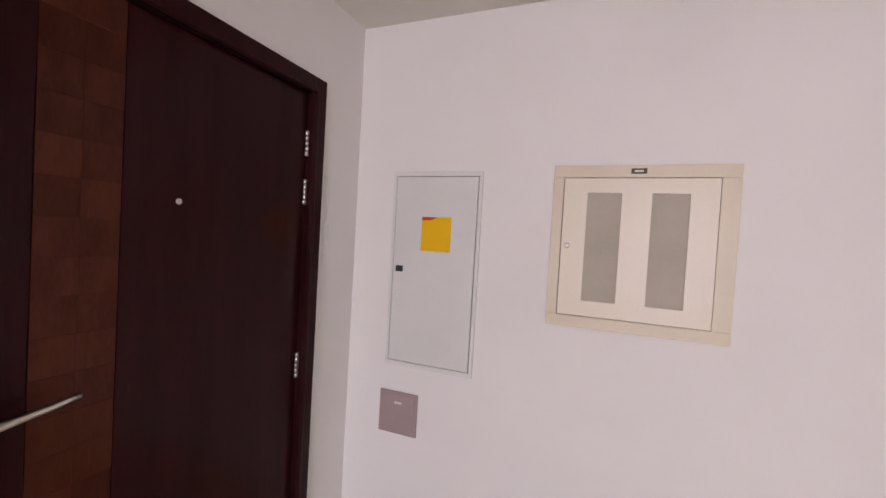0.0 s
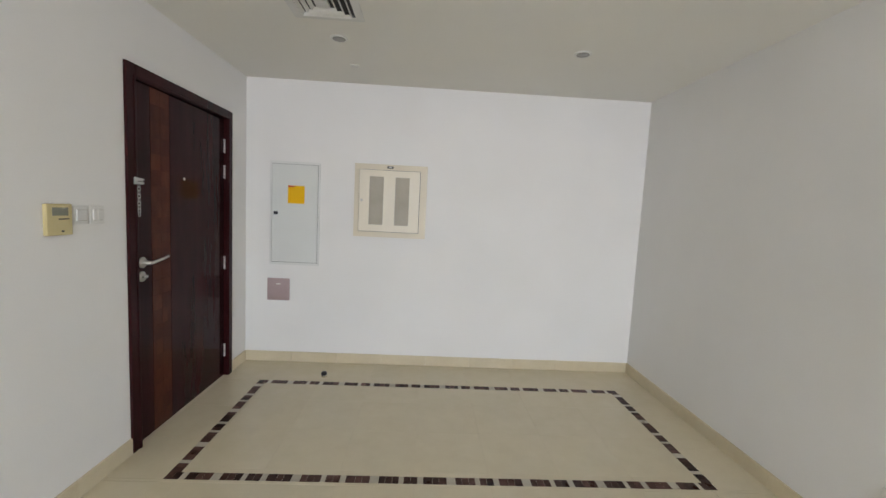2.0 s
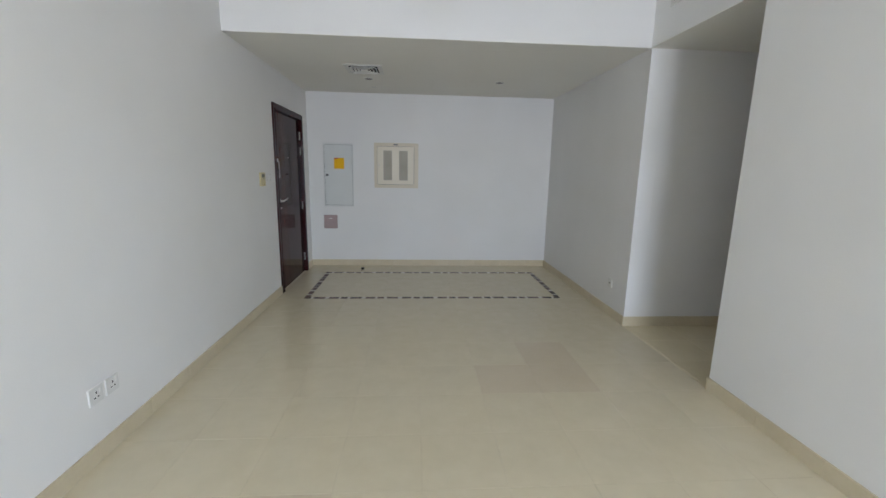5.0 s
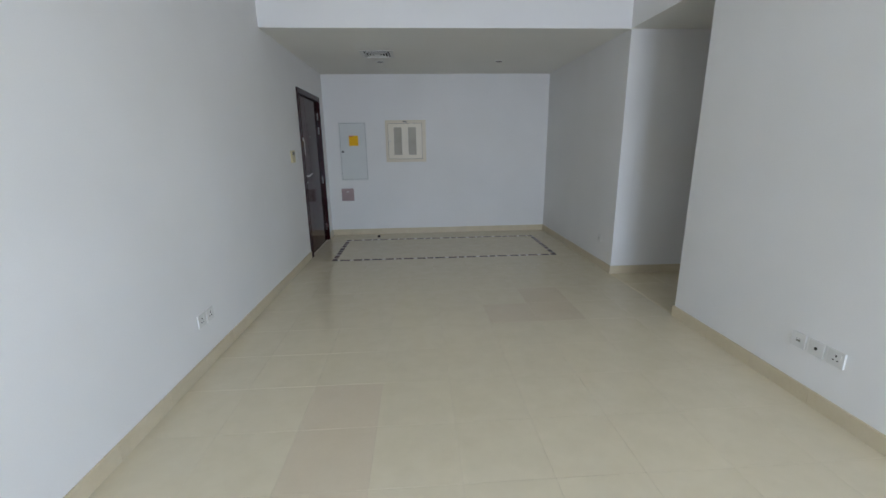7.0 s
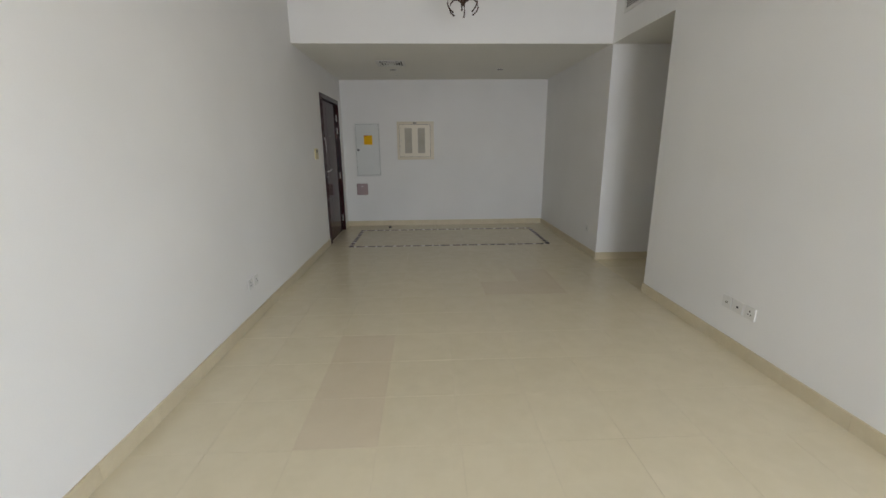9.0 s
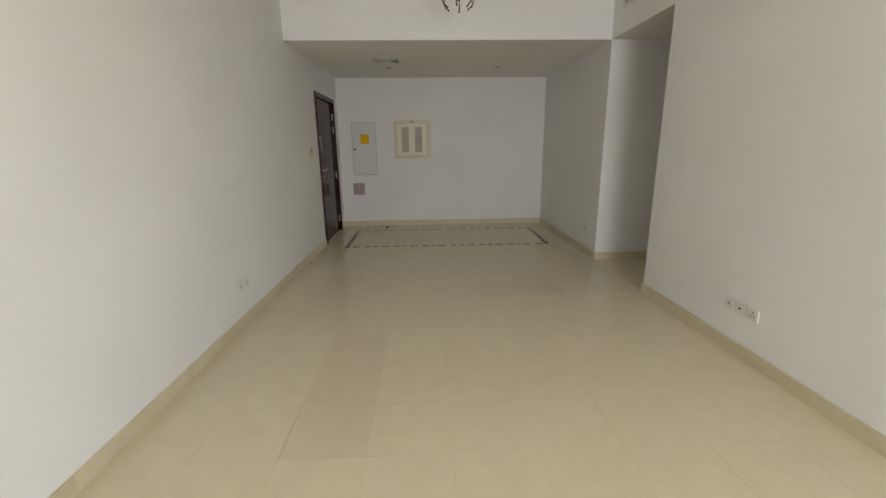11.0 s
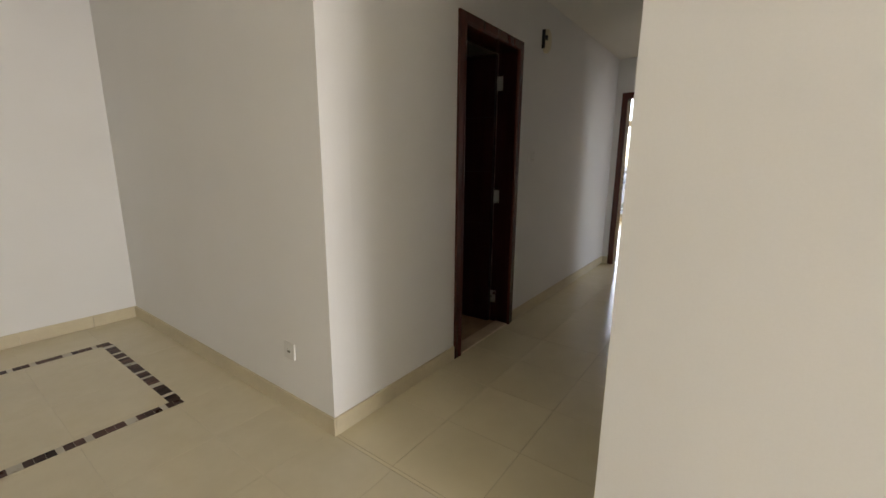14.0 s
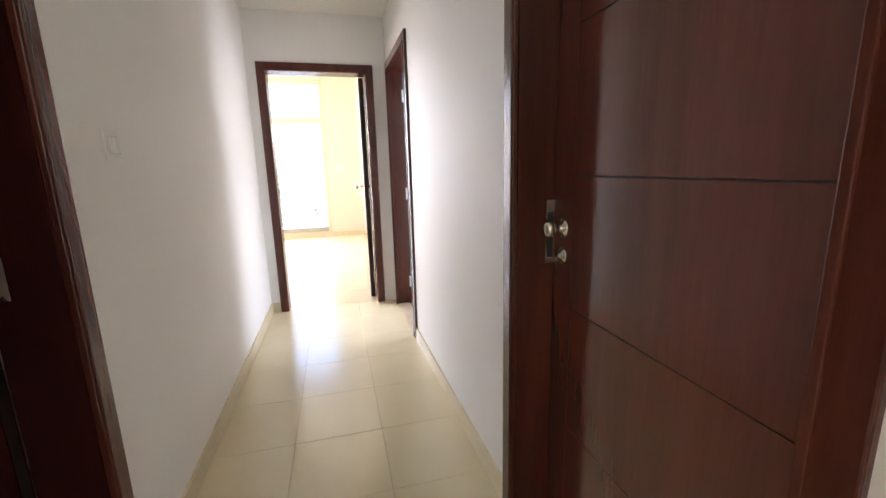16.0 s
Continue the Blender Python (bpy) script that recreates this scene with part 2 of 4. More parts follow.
# wall frames: local x runs right along the wall as one faces it, y into the wall, z up
def on_west(y, z=0.0, x=-1.207):
    return pose(x, y, z, 0, 0, 90)


def on_north(x, z=0.0, y=1.71):
    return pose(x, y, z)


def on_east(y, z=0.0, x=2.325):
    return pose(x, y, z, 0, 0, -90)


def on_south(x, z=0.0, y=None):
    """Without y: on the corridor's south wall, which runs a little askew."""
    if y is None:
        return pose(x, -1.975 + 0.0142 * (x - 2.325), z, 0, 0, 180.81)
    return pose(x, y, z, 0, 0, 180)


# ---- large structure ----
XW, XE, XA, YN, YC, YS, XEND = -1.207, 2.325, 2.33, 1.71, -0.80, -1.975, 6.686
YB, HALL, HIGH, T = -8.6, 2.485, 3.0, 0.15
XBED = 10.9


def wall(name, m, length, height, label, openings=(), material=PAINT, thick=T, z0=0.0):
    """A wall of the given length in its wall frame, with openings (x0, x1, z0, z1) cut through."""
    bm = bmesh.new()
    x = 0.0
    for a, b, c, d in sorted(openings):
        if a > x:
            box(bm, x, a, 0, thick, z0, height)
        if c > z0:
            box(bm, a, b, 0, thick, z0, c)
        if d < height:
            box(bm, a, b, 0, thick, d, height)
        x = b
    if x < length:
        box(bm, x, length, 0, thick, z0, height)
    bmesh.ops.remove_doubles(bm, verts=bm.verts, dist=0.0005)
    return solid(name, bm, material, label, "wall", "structure", m=m)


wall("wall_west", on_west(YB), YN + T - YB, HIGH, "white painted plaster wall beside the dark entrance door", [(0.304 - YB, 1.388 - YB, 0, 2.083)])
wall("wall_north", on_north(XW, 0, YN), XA - XW, HALL, "white painted plaster wall carrying the metal cabinets")
wall("wall_alcove_east", on_east(YN, 0, XA), YN - YC, HALL, "white painted plaster side wall of the entrance alcove")
wall("wall_corridor_north", on_north(XA + T, 0, YC), XEND - XA - T, HALL, "white painted corridor wall with a dark doorway", [(3.337 - XA - T, 4.073 - XA - T, 0, 2.066)])
wall("wall_corridor_end", on_east(YC + 0.4, 0, XEND), YC + 0.4 + 3.2, HALL, "white painted wall at the end of the corridor", [(0.4 + 0.114, 0.4 + 0.966, 0, 2.061)])
wall("wall_corridor_south", on_south(XEND), XEND - XE - 0.003, HALL, "white painted corridor wall with two dark doors",
     [(XEND - 4.116, XEND - 3.234, 0, 2.066), (XEND - 6.576, XEND - 5.749, 0, 2.066)])
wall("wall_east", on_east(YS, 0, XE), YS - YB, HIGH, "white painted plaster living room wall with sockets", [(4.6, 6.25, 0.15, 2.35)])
wall("wall_south", on_south(XE + T, 0, YB), XE - XW + 2 * T, HIGH, "white painted wall with the balcony opening", [(0.25, 2.45, 0.02, 2.42)])
solid("wall_header_north", boxed(XW, XA, YC, YC + 0.12, HALL + 0.002, HIGH), PAINT, "white painted drop above the entrance alcove", "wall", "structure")
solid("wall_header_east", boxed(XE, XE + T, YS, YC + 0.12, HALL + 0.002, HIGH), PAINT, "white painted drop above the corridor opening", "wall", "structure")
solid("ceiling_alcove", boxed(XW, XA, YC + 0.001, YN, HALL, HALL + 0.1), CEILING, "white painted low ceiling of the entrance alcove", "ceiling", "structure")
solid("ceiling_corridor", boxed(XE + 0.001, XEND, YS, YC, HALL - 0.001, HALL + 0.1), CEILING, "white painted corridor ceiling", "ceiling", "structure")
solid("ceiling_living", boxed(XW - T, XE + T, YB - T, YC + 0.12, HIGH, HIGH + 0.12), CEILING, "white painted living room ceiling", "ceiling", "structure")

# closed side rooms behind the open doors
def room_shell(name, x0, x1, y0, y1, label, z1=HALL, open_side=""):
    bm = bmesh.new()
    t = 0.1
    if "n" not in open_side:
        box(bm, x0 - t, x1 + t, y1, y1 + t, 0, z1)
    if "s" not in open_side:
        box(bm, x0 - t, x1 + t, y0 - t, y0, 0, z1)
    if "w" not in open_side:
        box(bm, x0 - t, x0, y0, y1, 0, z1)
    if "e" not in open_side:
        box(bm, x1, x1 + t, y0, y1, 0, z1)
    ob = solid(name, bm, DARK_PAINT, label, "wall", "structure")
    solid(name.replace("wall", "ceiling"), boxed(x0 - t, x1 + t, y0 - t, y1 + t, z1, z1 + 0.1), CEILING, "plain ceiling of an unlit side room", "ceiling", "structure")
    return ob


room_shell("wall_bathroom", 2.60, 4.9, YC + T, 1.5, "plain walls of the unlit bathroom", open_side="s")
room_shell("wall_side_room", 2.60, 4.9, -4.2, YS - T + 0.065, "plain walls of the unlit side room", open_side="n")
room_shell("wall_far_room", 5.1, XEND, -5.0, YS - T + 0.065, "plain walls of the daylit far room", open_side="ns")
wall("wall_far_room_south", on_south(XEND + 0.1, 0, -5.0), XEND + 0.2 - 5.1, HALL, "plain wall with a window opening", [(0.18, 1.39, 0.55, 2.35)], DARK_PAINT, 0.1)

# bedroom
BY0, BY1, BH = -2.9, 1.9, 2.95
wall("wall_bedroom_east", on_east(BY1, 0, XBED), BY1 - BY0, BH, "cream painted bedroom wall with a tall window", [(BY1 - 1.7, BY1 + 1.32, 0.10, 2.80)], CREAM_PAINT)
solid("wall_bedroom_south", boxed(XEND + T, XBED + T, BY0 - T, BY0, 0, BH), CREAM_PAINT, "cream painted bedroom side wall", "wall", "structure")
solid("wall_bedroom_north", boxed(XEND + T, XBED + T, BY1, BY1 + T, 0, BH), CREAM_PAINT, "cream painted bedroom side wall", "wall", "structure")
bm = bmesh.new()
box(bm, XEND + T + 0.002, XEND + T + 0.03, BY0, -1.84, 0, BH)
box(bm, XEND + T + 0.002, XEND + T + 0.03, -0.84, BY1, 0, BH)
box(bm, XEND + T + 0.002, XEND + T + 0.03, -1.84, -0.84, 2.10, BH)
solid("wall_bedroom_west", bm, CREAM_PAINT, "cream painted bedroom wall round the doorway", "wall", "structure")
solid("ceiling_bedroom", boxed(XEND, XBED + T, BY0 - T, BY1 + T, BH, BH + 0.1), CEILING, "white painted bedroom ceiling", "ceiling", "structure")

# floor beds under the tiles
floor_living = solid("floor_living", boxed(XW - T, XE, YB - T, YN + T, -0.15, -0.0012), GROUT, "cream polished tile floor with a brown mosaic border", "floor", "structure")
floor_corridor = solid("floor_corridor", boxed(XE, XEND + 0.075, YS - 0.085, YC + T, -0.15, -0.002), GROUT_DARK, "cream glossy tile floor of the corridor", "floor", "structure")
floor_bedroom = solid("floor_bedroom", boxed(XEND + 0.075, XBED + T, BY0 - T, BY1 + T, -0.15, -0.0012), GROUT, "pale glossy tile floor of the bright bedroom", "floor", "structure")
floor_bathroom = solid("floor_bathroom", boxed(2.5, 5.0, YC + T, 1.6, -0.15, -0.002), GROUT_DARK, "brown stone bathroom floor", "floor", "structure")
solid("floor_side_rooms", boxed(2.5, XEND, -5.1, YS - T + 0.065, -0.15, -0.002), MARBLE, "beige stone floor of the side rooms", "floor", "structure")

# ---- doors ----


def casing(parent, w, h, depth=T, face=0.016, cw=0.068, material=WOOD_FRAME, lining=None):
    """Frame round an opening w wide and h high, from local x = 0: lining, and architraves on the front."""
    for x0, x1, nm in ((-cw, 0.0, "jamb"), (w, w + cw, "jamb")):
        bm = boxed(x0, x1, -face, 0.002, 0, h + cw, 0.004)
        a, b = (x1 - 0.018, x1 - 0.004) if x0 < 0 else (x0 + 0.004, x0 + 0.018)
        box(bm, a, b, -face - 0.005, -face + 0.002, 0, h + 0.01, 0.002)
        lx0, lx1 = (x1 - 0.03, x1) if x0 < 0 else (x0, x0 + 0.03)
        jamb = part(nm, bm, material, parent)
        part("lining", boxed(lx0, lx1, 0.002, depth, 0, h), lining or material, jamb)
    bm = boxed(0.0, w, -face, 0.002, h, h + cw, 0.003)
    box(bm, 0.0, w, 0.002, depth, h, h + 0.03)
    box(bm, -0.004, w + 0.004, -face - 0.005, -face + 0.002, h + 0.004, h + 0.018, 0.002)
    part("head_jamb", bm, material, parent)


def butt_hinge(parent, x, y, z, h=0.10, w=0.05, axis_y=True):
    bm = bmesh.new()
    if axis_y:
        box(bm, x - 0.0015, x + 0.0015, y, y + w, z, z + h, 0.001)
    else:
        box(bm, x, x + w, y - 0.0015, y + 0.0015, z, z + h, 0.001)
    for k in range(5):
        lathe(bm, [(0.006, 0.002), (0.007, 0.003), (0.007, h / 5 - 0.003), (0.006, h / 5 - 0.002)], Matrix.Translation((x, y, z + k * h / 5)), 10)
    return part("hinge", bm, STEEL, parent, "satin steel butt hinge")


# entrance door: closed, dark, with a reddish veneer stripe
ent = thing("entrance_door", on_west(0.335), "closed glossy dark mahogany entrance door with a reddish veneer stripe", "door", kind="structure")
DW, DH = 1.022, 2.052
casing(ent, DW, DH, material=WOOD_DARK)
LY = 0.018  # leaf face, behind the wall face
part("lock_panel", boxed(0.004, 0.160, LY, LY + 0.045, 0.006, DH - 0.004, 0.002), WOOD_DARK, ent)
stripe = part("veneer_panel", boxed(0.162, 0.336, LY + 0.002, LY + 0.045, 0.006, DH - 0.004), WOOD_RED, ent, "reddish patchwork veneer stripe")
veneer = finish("veneer_square", boxed(0.0002, 0.0868, LY, LY + 0.003, 0.0002, 0.0926, 0.0004), WOOD_RED)
for k in range(44):
    square = new("veneer_square", veneer)
    square.parent = stripe
    square.location = (0.162 + 0.087 * (k % 2), 0, 0.006 + 0.09282 * (k // 2))
part("hinge_panel", boxed(0.338, DW - 0.004, LY, LY + 0.045, 0.006, DH - 0.004, 0.002), WOOD_DARK, ent)
part("backing", boxed(0.01, DW - 0.01, LY + 0.042, LY + 0.05, 0.01, DH - 0.01), GROOVE, ent)
for z in (1.795, 1.597, 0.88, 0.163):
    butt_hinge(ent, DW - 0.012, LY - 0.008, z, 0.105, 0.02, axis_y=False)
# lever handle on a round rose, and a thumb turn below it
hd = part("lever_handle", lathe(bmesh.new(), [(0.005, 0.0), (0.031, 0.0), (0.032, 0.006), (0.028, 0.011), (0.012, 0.013), (0.011, 0.05), (0.008, 0.052)], Matrix.Translation((0.073, LY, 1.055)) @ OUT), STEEL, ent, "satin steel lever handle on a round rose")
bm = bmesh.new()
tube(bm, [(0.068, LY - 0.047, 1.053), (0.085, LY - 0.05, 1.054), (0.14, LY - 0.052, 1.062), (0.19, LY - 0.05, 1.068), (0.238, LY - 0.047, 1.076)], [0.0095, 0.009, 0.008, 0.0075, 0.007], 10)
part("lever", bm, STEEL, hd)
tt = part("thumb_turn", lathe(bmesh.new(), [(0.005, 0.0), (0.029, 0.0), (0.030, 0.006), (0.026, 0.010), (0.010, 0.011), (0.009, 0.016)], Matrix.Translation((0.068, LY, 0.975)) @ OUT), STEEL, ent, "satin steel thumb turn on a round rose")
part("turn_knob", boxed(0.050, 0.086, LY - 0.028, LY - 0.014, 0.969, 0.981, 0.004), STEEL, tt)
# door chain: slide plate and hanging chain
ch = part("chain_plate", boxed(0.002, 0.088, LY - 0.005, LY, 1.494, 1.528, 0.002), BRIGHT, ent, "bright metal door chain slide")
part("slide_slot", boxed(0.012, 0.080, LY - 0.0062, LY - 0.004, 1.5085, 1.5135), DARK_SLOT, ch)
for z in (1.4975, 1.5175):
    part("slide_rail", boxed(0.002, 0.090, LY - 0.012, LY - 0.004, z, z + 0.007, 0.002), BRIGHT, ch)
part("chain_anchor", boxed(-0.030, -0.006, -0.024, -0.016, 1.492, 1.530, 0.003), BRIGHT, ch)
bm = bmesh.new()
for k in range(9):
    z = 1.487 - 0.0195 * k
    ring = []
    flat = k % 2 == 0
    for i in range(13):
        a = 2 * math.pi * i / 12
        u, v = 0.0075 * math.cos(a), 0.0132 * math.sin(a)
        ring.append((-0.010 + (u if flat else 0.0), -0.030 + (0.0 if flat else u), z + v))
    tube(bm, ring, 0.0019, 6)
part("chain", bm, BRIGHT, ch)
part("peephole", lathe(bmesh.new(), [(0.003, 0.0), (0.009, 0.0), (0.009, 0.002), (0.006, 0.003), (0.004, 0.001)], Matrix.Translation((0.489, LY, 1.555)) @ OUT), STEEL, ent, "small brass peephole")


def corridor_door(name, m, w, h, label, angle, hinge_left, lock=True, leaf_y=None, wood=None):
    """A framed door in a corridor wall. The leaf hangs at the far side of the lining and opens away from the corridor by angle degrees."""
    d = thing(name, m, label, "door", kind="structure")
    # a WOOD_DARK door gets its lining darkened too, as shade put into the colour
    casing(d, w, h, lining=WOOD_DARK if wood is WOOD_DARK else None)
    if name != "bedroom_door":
        part("threshold", boxed(0.0, w, -0.004, 0.098, -0.01, 0.008, 0.003), MARBLE, d, "beige marble threshold strip")
    ly = T - 0.045 if leaf_y is None else leaf_y
    pivot = (0.004 if hinge_left else w - 0.004, ly + 0.045, 0)
    turn = pose(*pivot, 0, 0, angle if hinge_left else -angle)
    lw = w - 0.008
    wood = wood or WOOD_LEAF
    sx = 1 if hinge_left else -1
    zs = [0.008, 0.412, 0.806, 1.20, 1.595, h - 0.004]
    core = boxed(min(0, sx * lw), max(0, sx * lw), -0.040, -0.004, 0.008, h - 0.004)
    leaf = part("leaf", core, GROOVE, d, "dark mahogany door leaf with horizontal grooves", turn)
    stile = 0.11
    ax, bx = sorted((sx * 0.0, sx * (lw - stile)))
    cx, dx = sorted((sx * (lw - stile + 0.003), sx * lw))
    for a, b in zip(zs, zs[1:]):
        bm = boxed(ax, bx, -0.045, -0.039, a + 0.0015, b - 0.0015, 0.0012)
        box(bm, ax, bx, -0.005, 0.0, a + 0.0015, b - 0.0015, 0.0012)
        part("panel", bm, wood, leaf)
    bm = boxed(cx, dx, -0.045, -0.039, zs[0], zs[-1], 0.0012)
    box(bm, cx, dx, -0.005, 0.0, zs[0], zs[-1], 0.0012)
    part("stile", bm, wood, leaf)
    kx = sx * (lw - 0.062)
    if lock:
        for side, y0 in ((1, -0.045), (-1, 0.0)):
            mm = Matrix.Translation((kx, y0, 1.045)) @ (OUT if side == 1 else pose(0, 0, 0, -90, 0, 0))
            bm = lathe(bmesh.new(), [(0.004, 0.0), (0.028, 0.0), (0.029, 0.006), (0.024, 0.010), (0.011, 0.012), (0.010, 0.032), (0.018, 0.036), (0.026, 0.047), (0.027, 0.058), (0.020, 0.068), (0.008, 0.071)], mm)
            part("door_knob", bm, CHROME, leaf, "polished nickel round door knob")
            mm = Matrix.Translation((kx, y0, 0.962)) @ (OUT if side == 1 else pose(0, 0, 0, -90, 0, 0))
            part("lock_rose", lathe(bmesh.new(), [(0.004, 0.0), (0.024, 0.0), (0.025, 0.006), (0.021, 0.010), (0.009, 0.012), (0.008, 0.020), (0.003, 0.021)], mm), CHROME, leaf, "polished nickel lock rose")
        ex = sx * lw
        bm = boxed(min(ex, ex + sx * 0.002), max(ex, ex + sx * 0.002), -0.034, -0.011, 0.925, 1.115, 0.0008)
        part("latch_plate", bm, STEEL, leaf)
        jx = w if hinge_left else 0.0
        bm = boxed(min(jx, jx - sx * 0.003), max(jx, jx - sx * 0.003), ly - 0.006, ly + 0.022, 0.925, 1.125, 0.0008)
        sp = part("strike_plate", bm, CHROME, d, "bright strike plate with dark slots")
        for zz in (0.945, 1.022):
            part("strike_slot", boxed(min(jx - sx * 0.0022, jx - sx * 0.0042), max(jx - sx * 0.0022, jx - sx * 0.0042), ly - 0.002, ly + 0.017, zz, zz + 0.066), DARK_SLOT, sp)
    hx = 0.0 if hinge_left else w
    for z in (0.160, 0.962, 1.782):
        bm = boxed(min(hx, hx + sx * 0.003), max(hx, hx + sx * 0.003), ly + 0.002, ly + 0.043, z, z + 0.10, 0.001)
        lathe(bm, [(0.006, 0.0), (0.007, 0.002), (0.007, 0.098), (0.006, 0.10)], Matrix.Translation((hx + sx * 0.006, ly + 0.05, z)), 10)
        part("hinge", bm, STEEL, d, "satin steel butt hinge")
    return d


# same wood as the other corridor doors, coloured darker for the unlit room's shade
corridor_door("bathroom_door", on_north(3.368, 0, YC), 0.674, 2.035, "mahogany door, its wood darkened for shade, standing open into the unlit bathroom", 87, False, wood=WOOD_DARK)
corridor_door("side_room_door", on_south(4.085), 0.82, 2.035, "glossy mahogany grooved door standing slightly ajar", 1.5, False)
corridor_door("far_room_door", on_south(6.545), 0.765, 2.035, "mahogany door ajar near the corridor's end", 86, True)
corridor_door("bedroom_door", on_east(YC - 0.145, 0, XEND), 0.79, 2.03, "mahogany door standing open into the bright bedroom", 91, False)

# ---- living room window, behind the camera ----
lw = thing("balcony_window", on_south(XE + T - 0.25, 0, YB), "pale aluminium sliding balcony window", "window", kind="structure")
for a, b in ((0, 0.06), (1.07, 1.13), (2.14, 2.20)):
    part("window_frame", boxed(a, b, 0.04, 0.11, 0.02, 2.42, 0.004), ALU, lw)
for a, b in ((0.02, 0.08), (2.36, 2.42)):
    part("window_rail", boxed(0.06, 2.14, 0.045, 0.105, a, b, 0.004), ALU, lw)
for a, b in ((0.06, 1.07), (1.13, 2.14)):
    p = part("pane", boxed(a, b, 0.07, 0.076, 0.08, 2.36), CLEAR, lw)
    p.visible_shadow = False

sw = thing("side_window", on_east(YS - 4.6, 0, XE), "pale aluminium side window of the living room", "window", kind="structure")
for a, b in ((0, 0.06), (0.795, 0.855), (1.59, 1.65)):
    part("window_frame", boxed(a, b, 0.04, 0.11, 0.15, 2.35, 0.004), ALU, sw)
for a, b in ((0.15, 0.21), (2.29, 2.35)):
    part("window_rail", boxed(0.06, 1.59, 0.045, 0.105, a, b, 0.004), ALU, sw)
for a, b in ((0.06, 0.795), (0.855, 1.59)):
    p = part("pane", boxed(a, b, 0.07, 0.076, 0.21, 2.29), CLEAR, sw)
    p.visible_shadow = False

# ---- bedroom window, balcony and outlook ----
bw = thing("bedroom_window", on_east(1.7, 0, XBED), "tall cream aluminium window with a transom, overlooking a balcony", "window", kind="structure")
MULL = [0.0, 1.03, 2.055, 2.955]
for a in MULL:
    part("window_frame", boxed(a, a + 0.065, 0.03, 0.10, 0.10, 2.80, 0.004), ALU, bw)
for a, b, nm in ((0.10, 0.18, "bottom_rail"), (2.06, 2.18, "transom"), (2.73, 2.80, "top_rail")):
    for k in range(3):
        part(nm, boxed(MULL[k] + 0.065, MULL[k + 1], 0.035, 0.095, a, b, 0.004), ALU if nm != "bottom_rail" else MESH_GREY, bw)
for k in range(3):
    for a, b in ((0.18, 2.06), (2.18, 2.73)):
        p = part("pane", boxed(MULL[k] + 0.065, MULL[k + 1], 0.062, 0.068, a, b), CLEAR, bw)
        p.visible_shadow = False
part("window_sill", boxed(-0.02, 3.04, -0.02, 0.03, 0.075, 0.10, 0.004), ALU, bw)
solid("balcony_slab", boxed(XBED + T, XBED + 1.7, -3.0, 2.4, -0.2, 0.02, 0.01), PLASTER, "pale plastered balcony slab outside the bedroom", "balcony", "structure")
rail = thing("balcony_railing", pose(XBED + 1.6, 0, 0.02), "pale painted iron balcony railing with bars and scrolls", "railing")
part("top_rail", boxed(-0.03, 0.03, -3.0, 2.4, 1.04, 1.09, 0.01), RAIL_PAINT, rail)
part("mid_rail", boxed(-0.012, 0.012, -3.0, 2.4, 0.86, 0.885, 0.004), RAIL_PAINT, rail)
part("bottom_rail", boxed(-0.02, 0.02, -3.0, 2.4, 0.10, 0.13, 0.006), RAIL_PAINT, rail)
for k in range(5):
    y = -3.0 + 1.34 * k
    part("post", boxed(-0.02, 0.02, y, y + 0.04, 0, 1.04, 0.004), RAIL_PAINT, rail)
bar = finish("baluster", boxed(-0.005, 0.005, -0.005, 0.005, 0.13, 1.04, 0.001), RAIL_PAINT)
turns = [(0.075 * math.cos(a), 0.075 * math.sin(a)) for a in [i * math.pi / 10 for i in range(21)]]
ring = finish("scroll", tube(bmesh.new(), [(0, u, 0.962 + v) for u, v in turns], 0.004, 6), RAIL_PAINT)
sweep = [(0.5 - 0.5 * math.cos(math.pi * i / 12), i / 12) for i in range(13)]
curve = finish("scroll", tube(bmesh.new(), [(0, -0.075 + 0.15 * u, 0.14 + 0.71 * v) for u, v in sweep], 0.004, 6), RAIL_PAINT)
for k in range(32):
    y = -2.88 + 0.165 * k
    for name, data, dy in (("baluster", bar, 0.0), ("scroll", ring, 0.0825), ("scroll", curve, 0.0825)):
        piece = new(name, data)
        piece.parent = rail
        piece.location = (0, y + dy, 0)

solid("ground", boxed(-900, 1500, -1500, 1500, -7.2, -7.0), SAND, "pale sandy ground reaching to the horizon", "ground", "structure")


pool = thing("swimming_pool", pose(136, 13.8, -7.0), "distant turquoise swimming pool in the pale ground", "pool")
part("water", boxed(-9, 9, -1.7, 1.7, 0.02, 0.12), POOL, pool)
bm = bmesh.new()
for a, b, c, d in ((-9.6, 9.6, -2.3, -1.7), (-9.6, 9.6, 1.7, 2.3), (-9.6, -9, -1.7, 1.7), (9, 9.6, -1.7, 1.7)):
    box(bm, a, b, c, d, 0.0, 0.22)
part("rim", bm, FACADE, pool)


